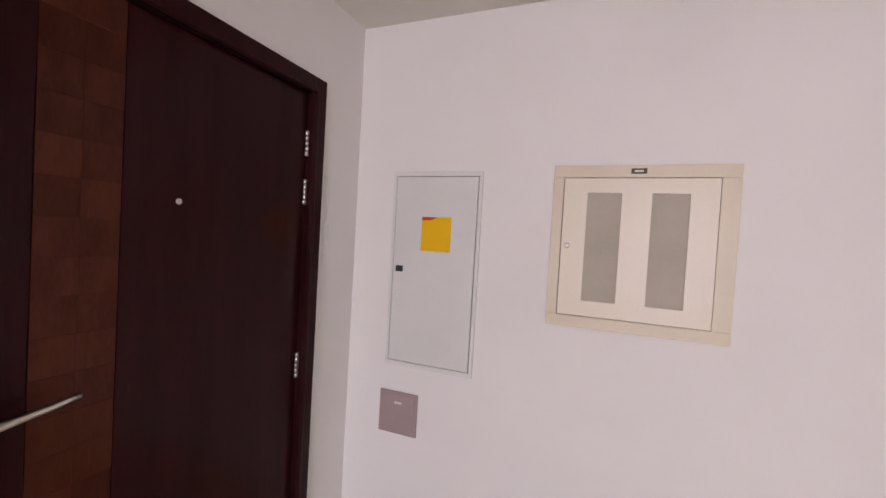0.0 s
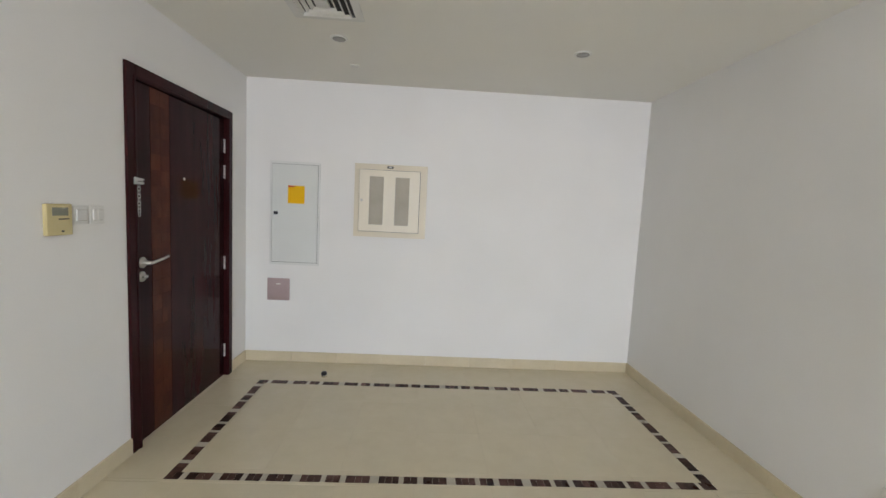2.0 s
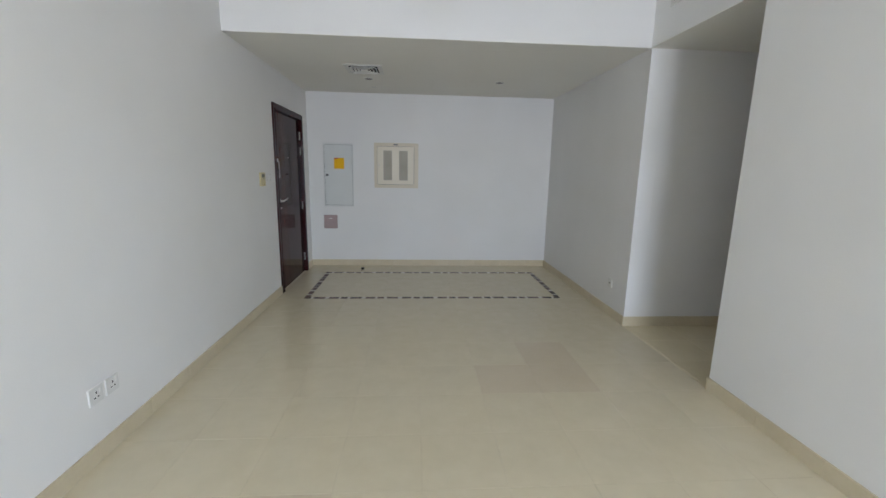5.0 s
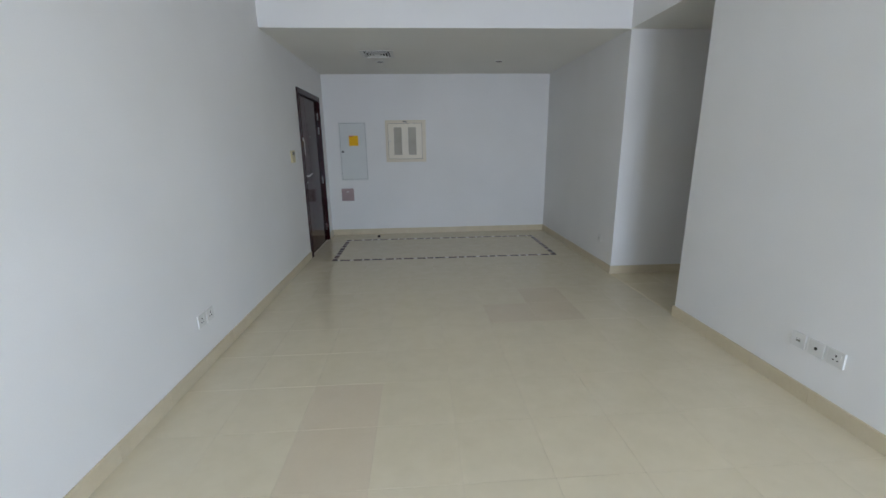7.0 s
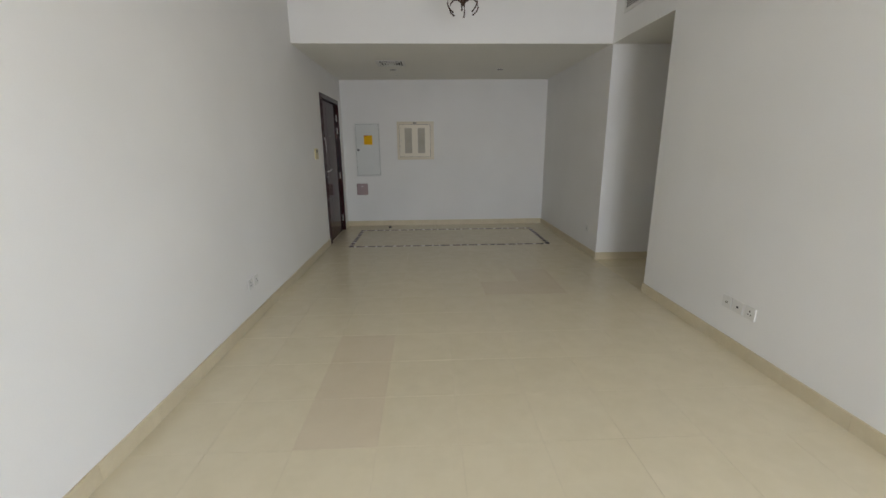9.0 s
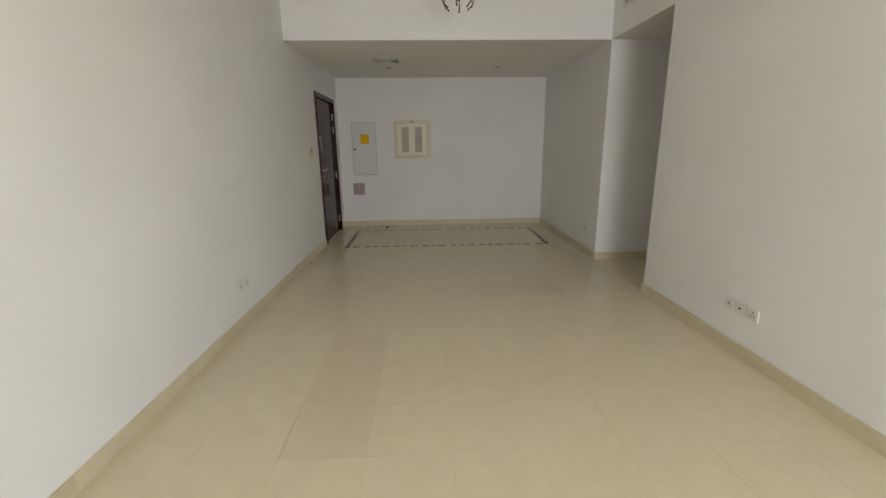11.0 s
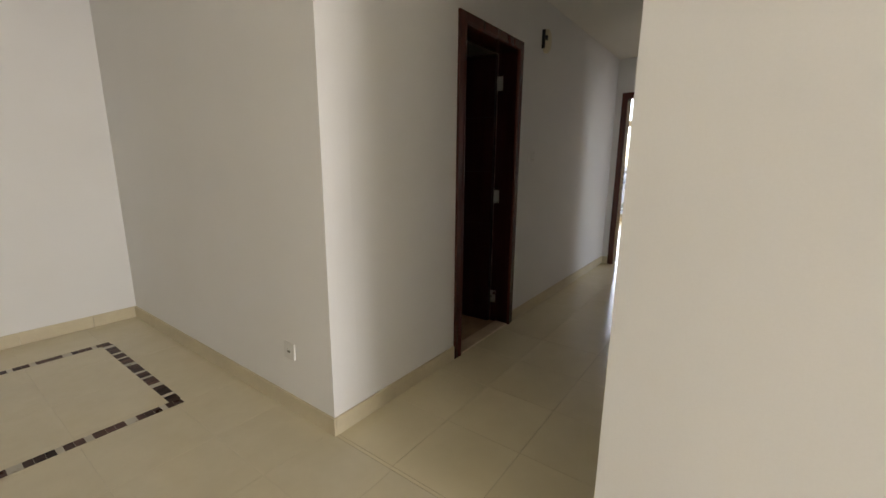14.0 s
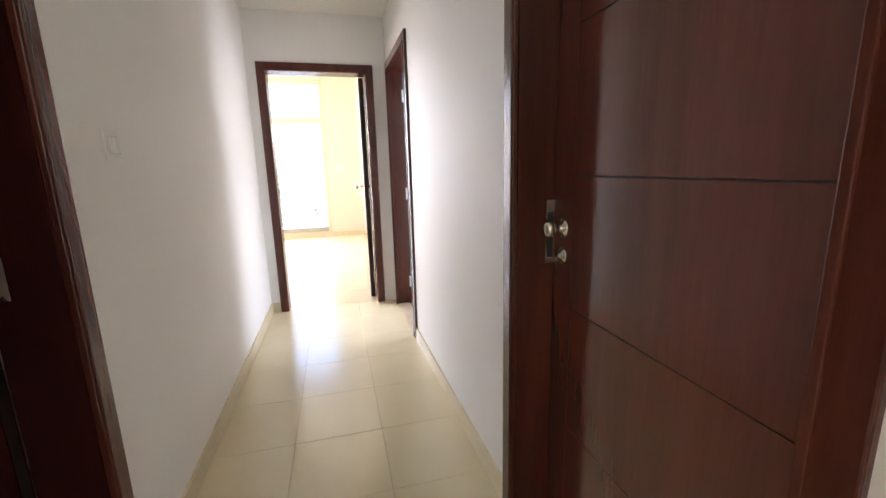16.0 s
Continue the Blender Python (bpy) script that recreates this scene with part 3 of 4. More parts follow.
def office_block(x, y, w, d, floors, label):
    e = thing("office_building", pose(x, y, -7.0), label, "building")
    part("wall", boxed(0.6, d, -w / 2 + 0.6, w / 2 - 0.6, 0, floors * 3.4), FACADE, e)
    for f in range(floors):
        z = f * 3.4
        part("floor_band", boxed(0, d + 0.3, -w / 2, w / 2, z, z + 0.7), FACADE, e)
        n = int(w / 9)
        for k in range(n):
            y0 = -w / 2 + 0.9 + k * (w - 1.8) / n
            part("window", boxed(0.25, 0.62, y0, y0 + (w - 1.8) / n - 0.5, z + 0.7, z + 3.4), BLUE_GLASS, e)
    part("roof", boxed(0, d + 0.3, -w / 2, w / 2, floors * 3.4, floors * 3.4 + 1.2), FACADE, e)
    return e


office_block(195, 12, 46, 25, 24, "tall office building with blue glass and pale floor bands")
office_block(190, -52, 40, 25, 7, "low office building with blue glass and pale floor bands")
office_block(170, 62, 40, 25, 9, "office building with blue glass and pale floor bands")


def street_tree(x, y, size, seed):
    """A tapered trunk with limbs under an uneven crown of many small leaf clumps."""
    r = random.Random(seed)
    tree = thing("street_tree", pose(x, y, -7.0), "dusty green street tree on the pale ground below", "tree", group="trees below the balcony")
    bm = bmesh.new()
    tube(bm, [(0, 0, 0), (0.1, 0.05, 0.2 * size), (0.05, 0.1, 0.5 * size)], [0.16, 0.13, 0.08], 7)
    tips = []
    for k in range(6):
        a = k * 1.05 + r.uniform(-0.3, 0.3)
        tip = (0.26 * size * math.cos(a), 0.26 * size * math.sin(a), size * r.uniform(0.55, 0.85))
        tube(bm, [(0.06, 0.06, 0.38 * size), (tip[0] * 0.5, tip[1] * 0.5, 0.53 * size), tip], [0.07, 0.05, 0.02], 5)
        tips.append(tip)
    part("trunk", bm, BARK, tree)
    bm = bmesh.new()
    for k in range(170):
        t = r.choice(tips)
        c = [t[i] + r.gauss(0, 0.13 * size) for i in range(3)]
        n = r.uniform(0.12, 0.3)
        u = Vector((r.gauss(0, 1), r.gauss(0, 1), r.gauss(0, 1))).normalized() * n
        v = u.orthogonal().normalized() * n
        w = u.cross(v).normalized() * n * 0.5
        c = Vector(c)
        pts = [bm.verts.new(c + p) for p in (u, v, -u, -v, w, -w)]
        for i in range(4):
            bm.faces.new((pts[i], pts[(i + 1) % 4], pts[4]))
            bm.faces.new((pts[(i + 1) % 4], pts[i], pts[5]))
    part("crown", bm, LEAVES, tree)


for k in range(14):
    rt = random.Random(40 + k)
    street_tree(62 + 8 * k + rt.uniform(-3, 3), 5.5 + 0.9 * k + rt.uniform(-9, 9), rt.uniform(3.4, 5.0), 70 + k)
bm = boxed(-0.15, 0.15, -45, 60, 0, 1.6)
box(bm, -0.22, 0.22, -45, 60, 1.6, 1.75)
solid("boundary_wall", bm, FACADE, "long pale boundary wall on the ground below", "wall", "structure").matrix_world = pose(150, 0, -7.0)

# ---- entrance alcove: cabinets and cover on the north wall ----
ep = thing("electrical_panel", on_north(-0.998, 0.885), "flush grey metal electrical panel with a yellow warning label", "electrical panel")
bm = bmesh.new()
for a, b, c, d in ((0, 0.432, 0, 0.022), (0, 0.432, 0.885, 0.907), (0, 0.016, 0.022, 0.885), (0.416, 0.432, 0.022, 0.885)):
    box(bm, a, b, -0.012, 0.0, c, d, 0.002)
part("frame", bm, GREY_RIM, ep)
part("recess", boxed(0.016, 0.416, -0.003, -0.001, 0.022, 0.885), DARK_SLOT, ep)
pd = part("door", boxed(0.020, 0.413, -0.016, -0.002, 0.026, 0.882, 0.002), GREY_METAL, ep)
lb = part("warning_label", boxed(0.157, 0.300, -0.0175, -0.0155, 0.545, 0.700), YELLOW, pd, "bright yellow warning label with a red corner")
bm = bmesh.new()
vs = [bm.verts.new(p) for p in ((0.158, -0.0182, 0.699), (0.158, -0.0182, 0.683), (0.205, -0.0182, 0.686), (0.232, -0.0182, 0.699))]
bm.faces.new(vs)
part("label_corner", bm, RED, lb)
lt = part("latch", boxed(0.036, 0.072, -0.022, -0.015, 0.442, 0.470, 0.003), BLACK, pd, "black plastic latch")
part("latch_key", lathe(bmesh.new(), [(0.001, 0), (0.006, 0), (0.006, 0.003), (0.003, 0.004)], Matrix.Translation((0.056, -0.022, 0.456)) @ OUT, 12), DARK_SLOT, lt)
part("name_plate", boxed(0.19, 0.245, -0.0145, -0.011, 0.890, 0.903, 0.001), GREY_METAL, ep)

cc = thing("communications_cabinet", on_north(-0.268, 1.170), "flush cream metal cabinet with two grey vent panels", "wall cabinet")
bm = bmesh.new()
for a, b, c, d in ((0, 0.636, 0, 0.046), (0, 0.636, 0.592, 0.640), (0, 0.040, 0.046, 0.592), (0.576, 0.636, 0.046, 0.592)):
    box(bm, a, b, -0.014, 0.0, c, d, 0.002)
part("frame", bm, CREAM_RIM, cc)
part("recess", boxed(0.040, 0.576, -0.004, -0.001, 0.046, 0.592), DARK_SLOT, cc)
bm = bmesh.new()
DX, DZ = (0.044, 0.132, 0.256, 0.358, 0.482, 0.572), (0.050, 0.110, 0.532, 0.588)
for i in range(5):
    for k in range(3):
        if not (i in (1, 3) and k == 1):
            box(bm, DX[i], DX[i + 1], -0.024, -0.004, DZ[k], DZ[k + 1])
bmesh.ops.remove_doubles(bm, verts=bm.verts, dist=0.0005)
cd = part("door", bm, CREAM_METAL, cc)
for a, b in ((0.132, 0.256), (0.358, 0.482)):
    bm = boxed(a, b, -0.018, -0.008, 0.110, 0.532)
    for k in range(60):
        z = 0.114 + k * 0.007
        box(bm, a + 0.002, b - 0.002, -0.0195, -0.0175, z, z + 0.003)
    part("vent_panel", bm, MESH_GREY, cd, "grey perforated vent panel")
lk = part("lock", lathe(bmesh.new(), [(0.002, 0), (0.011, 0), (0.011, 0.004), (0.006, 0.006), (0.004, 0.003)], Matrix.Translation((0.066, -0.024, 0.322)) @ OUT, 16), STEEL, cd, "small steel cam lock")
npl = part("name_plate", boxed(0.282, 0.336, -0.017, -0.013, 0.606, 0.626, 0.001), BLACK, cc, "small black name plate")
part("print_bar", boxed(0.294, 0.324, -0.0176, -0.0168, 0.613, 0.619), WHITE_PLASTIC, npl)

jc = thing("junction_cover", on_north(-1.014, 0.562), "square mauve cover plate with a small white mark", "cover plate")
part("plate", boxed(0, 0.196, -0.010, 0.0, 0, 0.199, 0.004), PINK, jc)
part("inner_plate", boxed(0.012, 0.184, -0.0125, -0.009, 0.012, 0.187, 0.003), PINK, jc)
part("print_bar", boxed(0.08, 0.118, -0.0135, -0.012, 0.143, 0.153), WHITE_PLASTIC, jc)

ds = thing("door_stop", pose(-0.42, 1.385, 0), "black rubber and steel door stop on the floor", "door stop")
part("steel_base", lathe(bmesh.new(), [(0.004, 0), (0.022, 0), (0.023, 0.012), (0.020, 0.018)]), CHROME, ds)
part("rubber_cap", lathe(bmesh.new(), [(0.020, 0.018), (0.024, 0.022), (0.024, 0.034), (0.018, 0.043), (0.004, 0.046)]), BLACK, ds)

# ---- ceiling fittings ----


def downlight(x, y, z):
    d = thing("downlight", pose(x, y, z), "small recessed round downlight with a pale rim, switched off", "downlight", "recessed downlights")
    bm = lathe(bmesh.new(), [(0.040, -0.002), (0.042, -0.006), (0.052, -0.007), (0.055, -0.003), (0.055, 0.0)], n=32)
    part("rim", bm, VENT_WHITE, d)
    part("lamp", lathe(bmesh.new(), [(0.003, -0.0035), (0.034, -0.0035), (0.041, -0.0065), (0.041, 0.0)], n=28), LAMP_GLASS, d, "dull grey lamp face")


downlight(-0.23, 0.765, HALL)
downlight(1.335, 0.752, HALL)
downlight(6.02, -1.314, HALL - 0.001)
solid("ceiling_disc", lathe(bmesh.new(), [(0.003, 0.003), (0.030, 0.003), (0.034, 0.0)], pose(-0.218, 1.266, HALL - 0.0, 180)), VENT_WHITE, "flat white blanking disc on the ceiling", "cover plate")

dv = thing("ceiling_vent", pose(-0.222, 0.305, HALL), "square white four-way ceiling air diffuser", "air vent")
part("backing", boxed(-0.15, 0.15, -0.15, 0.15, -0.004, 0.0), DARK_SLOT, dv)
bm = bmesh.new()
for x0, x1, y0, y1 in ((-0.195, 0.195, -0.195, -0.150), (-0.195, 0.195, 0.150, 0.195), (-0.195, -0.150, -0.150, 0.150), (0.150, 0.195, -0.150, 0.150)):
    box(bm, x0, x1, y0, y1, -0.007, 0.0, 0.002)
part("frame", bm, VENT_WHITE, dv)
for r in (0.135, 0.10, 0.066):
    bm = bmesh.new()
    i = r - 0.013
    top = [bm.verts.new((sx * i, sy * i, -0.004)) for sx, sy in ((-1, -1), (1, -1), (1, 1), (-1, 1))]
    low = [bm.verts.new((sx * r, sy * r, -0.020)) for sx, sy in ((-1, -1), (1, -1), (1, 1), (-1, 1))]
    lo2 = [bm.verts.new((sx * (r + 0.004), sy * (r + 0.004), -0.019)) for sx, sy in ((-1, -1), (1, -1), (1, 1), (-1, 1))]
    for k in range(4):
        bm.faces.new((top[k], top[(k + 1) % 4], low[(k + 1) % 4], low[k]))
        bm.faces.new((low[k], low[(k + 1) % 4], lo2[(k + 1) % 4], lo2[k]))
    part("slat", bm, VENT_WHITE, dv)
part("centre_plate", boxed(-0.036, 0.036, -0.036, 0.036, -0.016, -0.004, 0.003), VENT_WHITE, dv)

wg = thing("wall_grille", on_east(-1.03, 2.72, XE), "pale slatted air grille high on the wall", "air vent")
bm = bmesh.new()
for a, b, c, d in ((0, 0.62, 0, 0.03), (0, 0.62, 0.19, 0.22), (0, 0.03, 0.03, 0.19), (0.59, 0.62, 0.03, 0.19)):
    box(bm, a, b, -0.012, 0, c, d, 0.002)
part("frame", bm, VENT_WHITE, wg)
part("backing", boxed(0.03, 0.59, -0.003, 0.0, 0.03, 0.19), DARK_SLOT, wg)
for k in range(8):
    z = 0.036 + 0.0195 * k
    bm = bmesh.new()
    box(bm, 0.03, 0.59, -0.012, -0.003, z, z + 0.006, 0.001)
    part("slat", bm, VENT_WHITE, wg)

ch = thing("chandelier", pose(0.58, -1.65, 0), "curled bronze iron chandelier hanging from the high ceiling", "chandelier")
part("canopy", lathe(bmesh.new(), [(0.004, 2.94), (0.05, 2.945), (0.062, 2.975), (0.065, 3.0)]), BRONZE, ch)
part("stem", tube(bmesh.new(), [(0, 0, 2.95), (0, 0, 2.66)], 0.008), BRONZE, ch)
part("hub", lathe(bmesh.new(), [(0.003, 2.60), (0.016, 2.612), (0.028, 2.635), (0.018, 2.66), (0.008, 2.67)]), BRONZE, ch)
for k in range(6):
    a = k * math.pi / 3 + 0.35
    c, s = math.cos(a), math.sin(a)
    prof = [(0.02, 2.63), (0.06, 2.66), (0.105, 2.665), (0.14, 2.64), (0.15, 2.605), (0.135, 2.57), (0.105, 2.545)]
    arm = part("arm", tube(bmesh.new(), [(r * c, r * s, z) for r, z in prof], [0.006] * 6 + [0.005], 8), BRONZE, ch)
    tip = bmesh.new()
    lathe(tip, [(0.002, -0.009), (0.008, -0.004), (0.008, 0.004), (0.002, 0.009)], Matrix.Translation((0.100 * c, 0.100 * s, 2.541)), 10)
    part("tip", tip, BRONZE, arm)
    prof = [(0.02, 2.66), (0.05, 2.70), (0.10, 2.72), (0.17, 2.71), (0.215, 2.74), (0.22, 2.78)]
    a2 = part("upper_arm", tube(bmesh.new(), [(r * c, r * s, z) for r, z in prof], 0.006, 8), BRONZE, ch)
    part("candle_cup", lathe(bmesh.new(), [(0.004, 2.775), (0.022, 2.785), (0.026, 2.80), (0.012, 2.80), (0.012, 2.86), (0.003, 2.865)], Matrix.Translation((0.22 * c, 0.22 * s, 0))), BRONZE, a2)

# ---- plates on the walls ----


def switch_plate(m, gangs, label, w=0.086, material=WHITE_PLASTIC):
    e = thing("light_switch", m, label, "switch")
    part("plate", boxed(0, w, -0.006, 0, 0, 0.086, 0.003), material, e)
    n = max(1, gangs)
    span = (w - 0.03) / n
    for k in range(n):
        x = 0.015 + k * span
        bm = boxed(x + 0.001, x + span - 0.001, -0.012, -0.005, 0.018, 0.068, 0.002)
        part("rocker", bm, material, e)
        for z in (0.0180, 0.0662):
            part("gap_line", boxed(x + 0.002, x + span - 0.002, -0.0126, -0.0085, z, z + 0.0014), MESH_GREY, e)
    return e


def socket_plate(m, kind, label, w=0.086, h=0.086):
    e = thing("wall_socket", m, label, "socket", "wall sockets")
    part("plate", boxed(0, w, -0.010, 0, 0, h, 0.004), WHITE_PLASTIC, e)
    cx, cz = w / 2, h / 2
    if kind == "power":
        for x, z, a, b in ((cx, cz + 0.014, 0.0035, 0.006), (cx - 0.011, cz - 0.010, 0.005, 0.003), (cx + 0.011, cz - 0.010, 0.005, 0.003)):
            part("pin_slot", boxed(x - a, x + a, -0.0108, -0.0095, z - b, z + b), DARK_SLOT, e)
        part("switch_rocker", boxed(cx + 0.018, cx + 0.028, -0.014, -0.009, cz + 0.008, cz + 0.026, 0.002), WHITE_PLASTIC, e)
    elif kind == "data":
        part("port", boxed(cx - 0.012, cx + 0.012, -0.0112, -0.0095, cz - 0.008, cz + 0.010), SCREEN, e)
        part("shutter", boxed(cx - 0.012, cx + 0.012, -0.0125, -0.0108, cz + 0.003, cz + 0.010, 0.001), WHITE_PLASTIC, e)
    elif kind == "aerial":
        part("aerial_port", lathe(bmesh.new(), [(0.003, 0), (0.008, 0), (0.008, 0.004), (0.004, 0.006)], Matrix.Translation((cx, -0.010, cz)) @ OUT, 14), DARK_SLOT, e)
    return e


th = thing("thermostat", on_west(-0.206, 1.245), "yellowed plastic wall thermostat with a small grey display", "thermostat")
part("body", boxed(0, 0.125, -0.018, 0, 0, 0.135, 0.005), YELLOWED, th)
part("display", boxed(0.025, 0.103, -0.0192, -0.0175, 0.085, 0.120, 0.002), SCREEN, th)
part("print_bar", boxed(0.055, 0.108, -0.0190, -0.0175, 0.068, 0.073), BLACK, th)
part("button", boxed(0.068, 0.080, -0.0200, -0.0175, 0.014, 0.022, 0.002), BLACK, th)
switch_plate(on_west(-0.065, 1.287), 1, "white double rocker light switch beside the thermostat")
switch_plate(on_west(0.028, 1.287), 2, "white rocker light switch beside the entrance door")
socket_plate(on_west(-2.538, 0.290), "power", "white power socket low on the wall")
socket_plate(on_west(-2.430, 0.290), "power", "white power socket low on the wall")
socket_plate(on_east(-3.028, 0.283), "data", "white telephone socket low on the wall")
socket_plate(on_east(-3.132, 0.283), "aerial", "white aerial socket low on the wall")
socket_plate(on_east(-3.238, 0.283), "power", "white switched power socket low on the wall")
socket_plate(on_east(-0.435, 0.295, XA), "data", "cream socket plate low on the alcove wall")
switch_plate(on_north(4.317, 1.277, YC), 2, "white two-gang light switch beside the bathroom door")
switch_plate(on_east(-1.52, 1.20, XBED), 1, "white light switch on the cream bedroom wall")

# oval chime high on the corridor wall
dc = thing("door_chime", on_north(4.50, 2.196, YC), "oval cream plastic door chime with a black clip", "door chime")
bm = lathe(bmesh.new(), [(0.02, 0.0), (0.085, 0.0), (0.087, 0.018), (0.080, 0.032), (0.03, 0.037), (0.002, 0.037)], OUT, 36)
for v in bm.verts:
    v.co.x *= 0.68
part("body", bm, CREAM_PLASTIC, dc)
bm = boxed(-0.064, -0.054, -0.026, 0.0, -0.062, 0.072, 0.003)
box(bm, -0.056, -0.034, -0.040, -0.018, -0.006, 0.030, 0.004)
part("clip", bm, BLACK, dc, "black metal clip")

# ---- intercom on the corridor wall ----
ic = thing("intercom_phone", on_south(2.672, 1.224), "aged cream intercom handset with a coiled yellowed cord", "intercom")
bm = boxed(0.037, 0.104, -0.027, 0.0, 0.0, 0.196, 0.007)
for v in bm.verts:  # the housing thins towards its top
    if v.co.y < -0.012:
        v.co.y += 0.006 * v.co.z / 0.196
base = part("base", bm, CREAM_PLASTIC, ic)
part("cradle", boxed(0.012, 0.038, -0.020, 0.0, 0.004, 0.190, 0.005), CREAM_PLASTIC, base)


def handset_body(bm, n=18):
    """A bowed grip with a rounded oblong section, thicker at both ends."""
    rings = []
    for i in range(n + 1):
        u = i / n
        end = abs(2 * u - 1) ** 3
        cx, cz = 0.021 + 0.020 * u * u, 0.001 + 0.186 * u
        cy = -0.034 - 0.011 * math.sin(math.pi * min(1, 0.12 + 0.86 * u)) + 0.006 * u * u
        hx, hy = 0.0155 + 0.004 * end, 0.0105 + 0.004 * end
        shrink = 0.80 if i in (0, n) else 1.0
        ring = []
        for k in range(16):
            a = 2 * math.pi * k / 16
            ca, sa = math.cos(a), math.sin(a)
            ring.append(bm.verts.new((cx + hx * shrink * math.copysign(abs(ca) ** 0.55, ca), cy + hy * shrink * math.copysign(abs(sa) ** 0.55, sa), cz)))
        rings.append(ring)
    for p, q in zip(rings, rings[1:]):
        for k in range(16):
            bm.faces.new((p[k], p[(k + 1) % 16], q[(k + 1) % 16], q[k])).smooth = True
    bm.faces.new(rings[0])
    bm.faces.new(rings[-1][::-1])
    return bm


hs = part("handset", handset_body(bmesh.new()), CREAM_PLASTIC, ic, "curved cream handset")
part("earpiece", boxed(0.022, 0.058, -0.030, -0.014, 0.152, 0.184, 0.006), CREAM_PLASTIC, hs)
part("mouthpiece", boxed(0.006, 0.040, -0.030, -0.016, 0.004, 0.036, 0.006), CREAM_PLASTIC, hs)
part("name_strip", boxed(0.044, 0.058, -0.0278, -0.0220, 0.036, 0.122, 0.001), LAMP_GLASS, ic, "grey paper name strip")
for k in range(6):
    z = 0.030 + k * 0.017
    part("call_button", boxed(0.064, 0.076, -0.0282, -0.0210, z, z + 0.008, 0.002), CREAM_PLASTIC, ic)
    part("button_gap", boxed(0.064, 0.075, -0.0268, -0.0210, z - 0.0014, z - 0.0004), DARK_SLOT, ic)
part("lock_hole", lathe(bmesh.new(), [(0.001, 0), (0.004, 0), (0.004, 0.0015), (0.001, 0.0015)], Matrix.Translation((0.084, -0.0226, 0.150)) @ OUT, 10), DARK_SLOT, ic)
bm = bmesh.new()
pts = []
turns = 15
for i in range(turns * 16 + 1):
    u = i / (turns * 16)
    a = u * turns * 2 * math.pi
    r = 0.0140 * (1 + 0.12 * math.sin(a * 0.37 + 1.0) - 0.30 * u * u)
    z = -0.042 - 0.172 * (1 - (1 - u) ** 1.45)
    lean = -0.016 * u
    pts.append((0.026 + lean + r * math.cos(a), -0.026 + r * 0.8 * math.sin(a), z + 0.005 * math.sin(a + 2.2 * u)))
tube(bm, pts, 0.0025, 6)
part("coil_cord", bm, CORD, ic, "yellowed coiled cord hanging loose")
part("cord_lead", tube(bmesh.new(), [(0.024, -0.034, 0.006), (0.026, -0.036, -0.016), (0.036, -0.028, -0.043)], 0.0019, 6), CORD, ic)
part("cord_return", tube(bmesh.new(), [(0.060, -0.016, 0.002), (0.050, -0.022, -0.016), (0.033, -0.026, -0.045)], 0.0019, 6), CORD, ic)
switch_plate(on_south(2.548, 1.266), 1, "cream rocker light switch beside the intercom", material=CREAM_PLASTIC)

# ---- tiles, laid last ----
tile_meshes = {}
tilt = random.Random(11)


def tile_mesh(w, d, material, top=0.0, depth=0.010, chamfer=0.0007):
    key = (round(w, 3), round(d, 3), material.name)
    if key not in tile_meshes:
        x, y = key[0] / 2, key[1] / 2
        c = min(chamfer, x * 0.4, y * 0.4)
        verts = [(sx * a, sy * b, z) for a, b, z in ((x, y, -depth), (x, y, -c * 0.7), (x - c, y - c, 0.0)) for sx, sy in ((-1, -1), (1, -1), (1, 1), (-1, 1))]
        faces = [(8, 9, 10, 11)]
        for r in (0, 4):
            for k in range(4):
                n = (k + 1) % 4
                faces.append((r + k, r + n, r + 4 + n, r + 4 + k))
        me = bpy.data.meshes.new("tile")
        me.from_pydata(verts, [], faces)
        me.materials.append(material)
        tile_meshes[key] = me
    return tile_meshes[key]


def lay(name, parent, x0, x1, y0, y1, material, gap=0.0014, z=0.0):
    if x1 - x0 < 0.006 or y1 - y0 < 0.006:
        return
    ob = new(name, tile_mesh(x1 - x0 - gap, y1 - y0 - gap, material))
    ob.parent = parent
    ob.location = ((x0 + x1) / 2, (y0 + y1) / 2, z)
    ob.rotation_euler = (tilt.uniform(-0.0006, 0.0006), tilt.uniform(-0.0006, 0.0006), 0)


def cuts(a, b, start, pitch):
    out = [a]
    k = math.floor((a - start) / pitch) + 1
    while start + k * pitch < b - 0.012:
        c = start + k * pitch
        if c > a + 0.012:
            out.append(c)
        k += 1
    return out + [b]


P, GX, GY = 0.4035, -0.030, -3.995
rng = random.Random(4)


def brown_tile(cx, cy):
    if -0.434 < cx < -0.03 and -4.0 < cy < -2.79:
        return True
    return (0.777 < cx < 1.58 and -1.98 < cy < -1.574) or (1.18 < cx < 1.58 and -1.574 < cy < -1.17)


def lay_grid(parent, x0, x1, y0, y1, gx, gy, p=P, gap=0.0014, material=None):
    xs, ys = cuts(x0, x1, gx, p), cuts(y0, y1, gy, p)
    for a, b in zip(xs, xs[1:]):
        for c, d in zip(ys, ys[1:]):
            dark = parent is floor_living and brown_tile((a + b) / 2, (c + d) / 2)
            lay("tile", parent, a, b, c, d, material or (TILE_DARK if dark else TILE), gap, z=rng.uniform(-0.0002, 0.0001))


MX0, MX1, MY0, MY1, MB = -0.908, 2.028, 0.062, 1.288, 0.058
lay_grid(floor_living, XW, XE, YB, MY0, GX, GY)
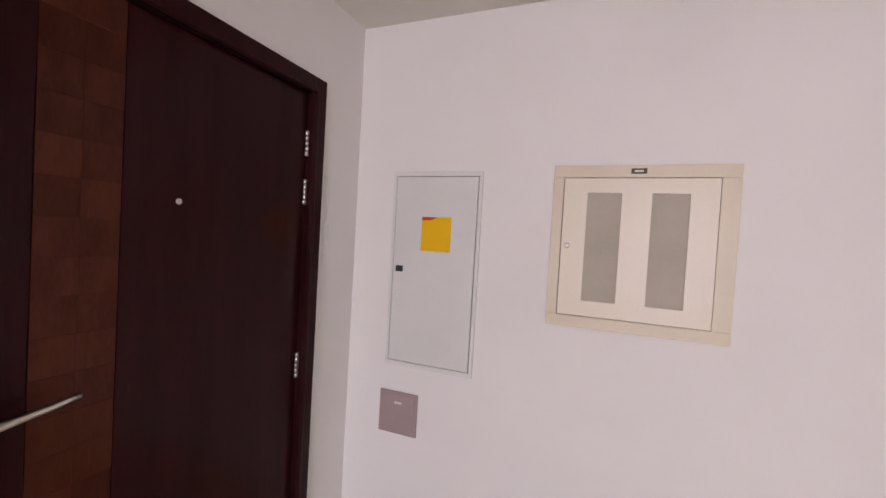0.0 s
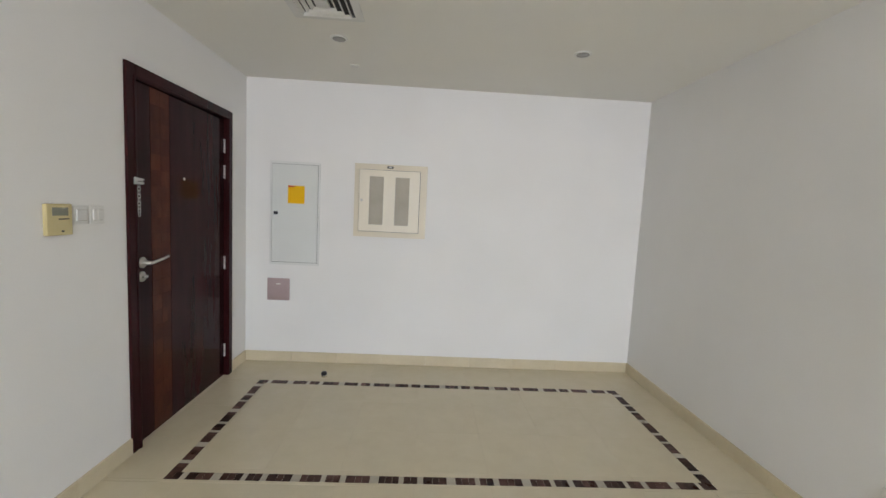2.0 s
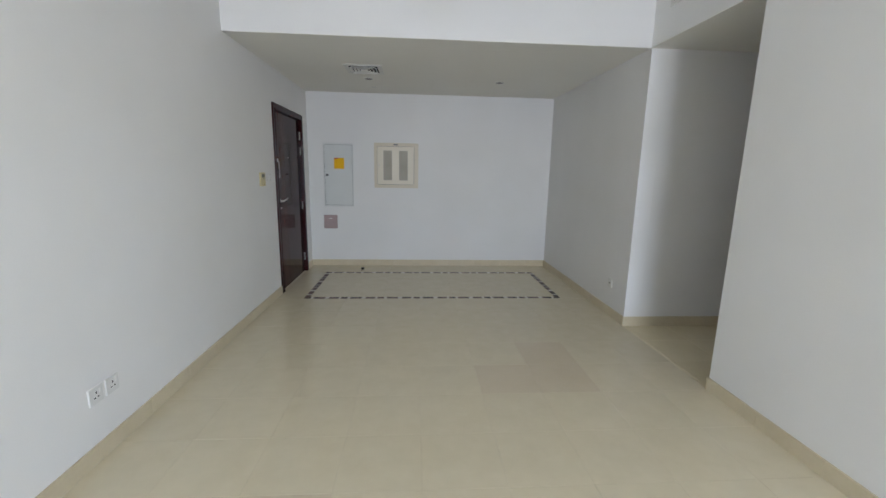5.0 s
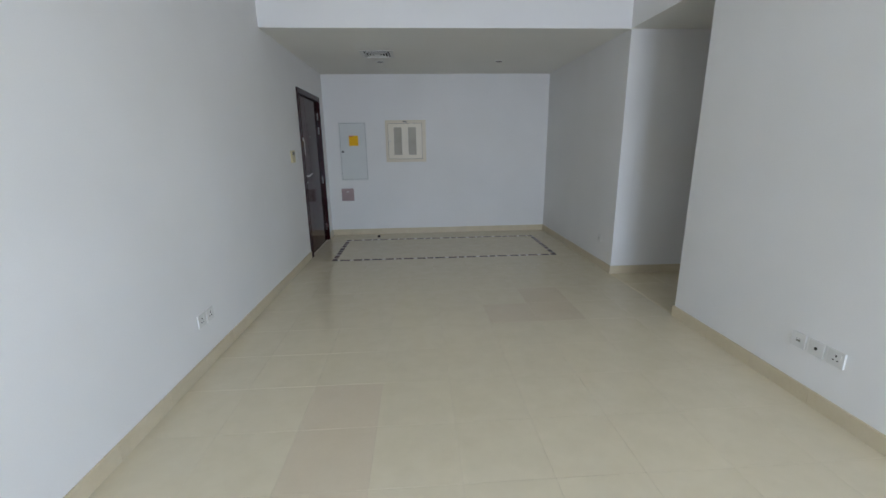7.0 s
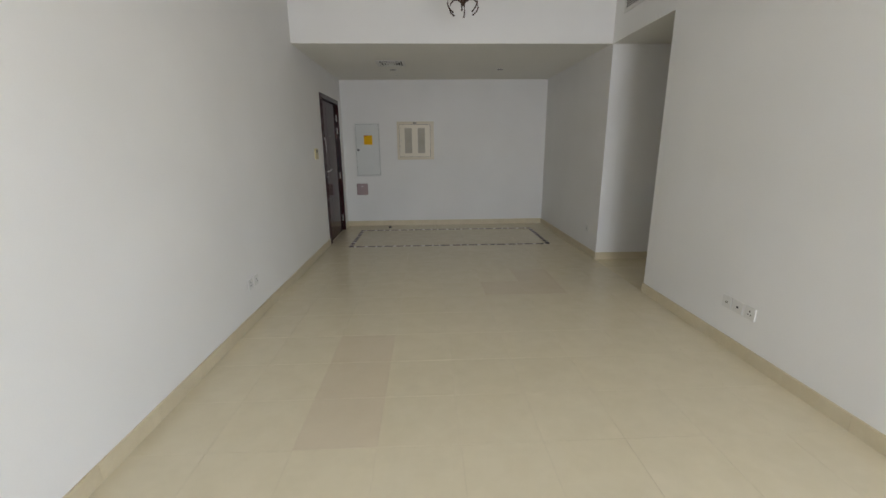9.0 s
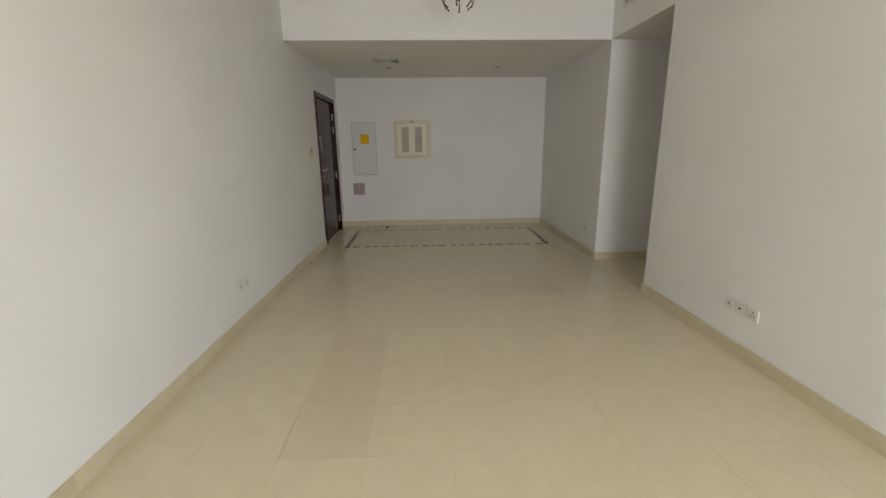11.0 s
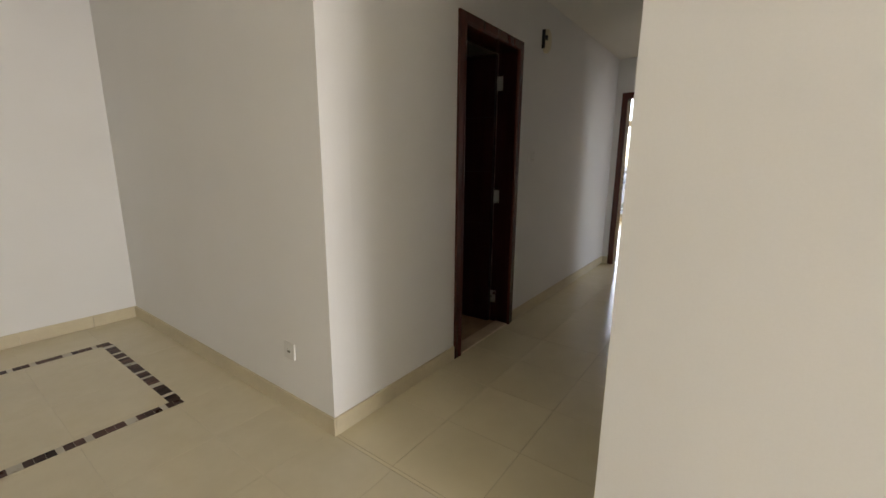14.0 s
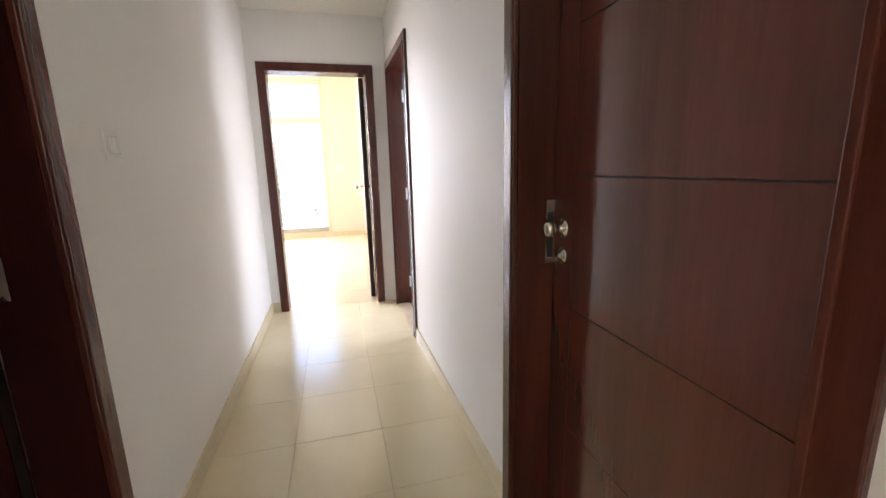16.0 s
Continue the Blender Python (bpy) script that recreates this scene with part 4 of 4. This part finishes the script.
lay_grid(floor_living, XW, XA, MY1, YN, GX, GY)
lay_grid(floor_living, XW, MX0, MY0, MY1, GX, GY)
lay_grid(floor_living, MX1, XA, MY0, MY1, GX, GY)
lay_grid(floor_living, MX0 + MB, MX1 - MB, MY0 + MB, MY1 - MB, GX, GY + 0.12, P, 0.0006)
STRIP = [(0.037, 1), (0.037, 1), (0.030, 0), (0.050, 1), (0.034, 1), (0.042, 1), (0.047, 0), (0.034, 1), (0.038, 1), (0.034, 1), (0.025, 0)]


def mosaic_run(start, end, place):
    u, k = start, 0
    while u < end - 0.008:
        w, dark = STRIP[k % len(STRIP)]
        w = min(w, end - u)
        place(u, u + w, MOSAIC_DARK if dark else MOSAIC_LIGHT)
        u += w
        k += 1


mosaic_border = thing("mosaic_border", pose(0, 0, 0), "brown and mauve mosaic strip inlaid as a rectangle in the floor", "floor border", kind="structure")
mosaic_run(MX0, MX1, lambda a, b, m: lay("mosaic_tile", mosaic_border, a, b, MY0, MY0 + MB, m, 0.0014))
mosaic_run(MX0, MX1, lambda a, b, m: lay("mosaic_tile", mosaic_border, a, b, MY1 - MB, MY1, m, 0.0014))
mosaic_run(MY0 + MB, MY1 - MB, lambda a, b, m: lay("mosaic_tile", mosaic_border, MX0, MX0 + MB, a, b, m, 0.0014))
mosaic_run(MY0 + MB, MY1 - MB, lambda a, b, m: lay("mosaic_tile", mosaic_border, MX1 - MB, MX1, a, b, m, 0.0014))

# corridor floor laid in the copy whose colour carries extra brightness
lay_grid(floor_corridor, XE, XEND + 0.075, YS, YC, 3.937, -1.553, 0.3985, 0.0015, TILE_HALL)
lay_grid(floor_bathroom, 2.9, 4.7, YC + 0.1, 0.8, 3.15, -0.55, 0.33, 0.003, BROWN_STONE)
lay_grid(floor_bedroom, XEND + 0.075, XBED, BY0, BY1, 3.937, -1.553, 0.3985)

# skirting stones: (start, end) along each wall frame, 90 mm high
SH, ST = 0.09, 0.012
skirt_mesh = {}


def skirting(name, m, runs, label, material=SKIRT):
    e = thing(name, m, label, "skirting", kind="structure")
    for a, b in runs:
        xs = cuts(a, b, a, 0.405)
        for c, d in zip(xs, xs[1:]):
            w = round(d - c - 0.0015, 3)
            key = (w, material.name)
            if key not in skirt_mesh:
                skirt_mesh[key] = finish("skirting_stone", boxed(-w / 2, w / 2, -ST, 0.0, 0.0, SH, 0.0018), material)
            ob = new("skirting_stone", skirt_mesh[key])
            ob.parent = e
            ob.location = ((c + d) / 2, 0, 0)


skirting("baseboard_west", on_west(YB), [(0, 0.267 - YB), (1.425 - YB, YN - YB)], "cream stone skirting along the entrance wall")
skirting("baseboard_north", on_north(XW + ST), [(0, XA - XW - 2 * ST)], "cream stone skirting below the cabinets")
skirting("baseboard_alcove", on_east(YN, 0, XA), [(0, YN - YC + ST)], "cream stone skirting along the alcove wall")
skirting("baseboard_corridor_north", on_north(XA, 0, YC), [(0, 3.298 - XA), (4.113 - XA, XEND - XA)], "cream stone skirting along the corridor")
skirting("baseboard_corridor_south", on_south(XEND), [(XEND - 5.712, XEND - 4.153), (XEND - 3.197, XEND - XE + ST)], "cream stone skirting along the corridor")
skirting("baseboard_east", on_east(YS, 0, XE), [(0, YS - YB)], "cream stone skirting along the living room wall")
skirting("baseboard_end", on_east(YC, 0, XEND), [(ST, 0.077)], "cream stone skirting at the corridor's end")
skirting("baseboard_bedroom", on_east(BY1, 0, XBED), [(0, BY1 - BY0)], "pale stone skirting below the bedroom window")
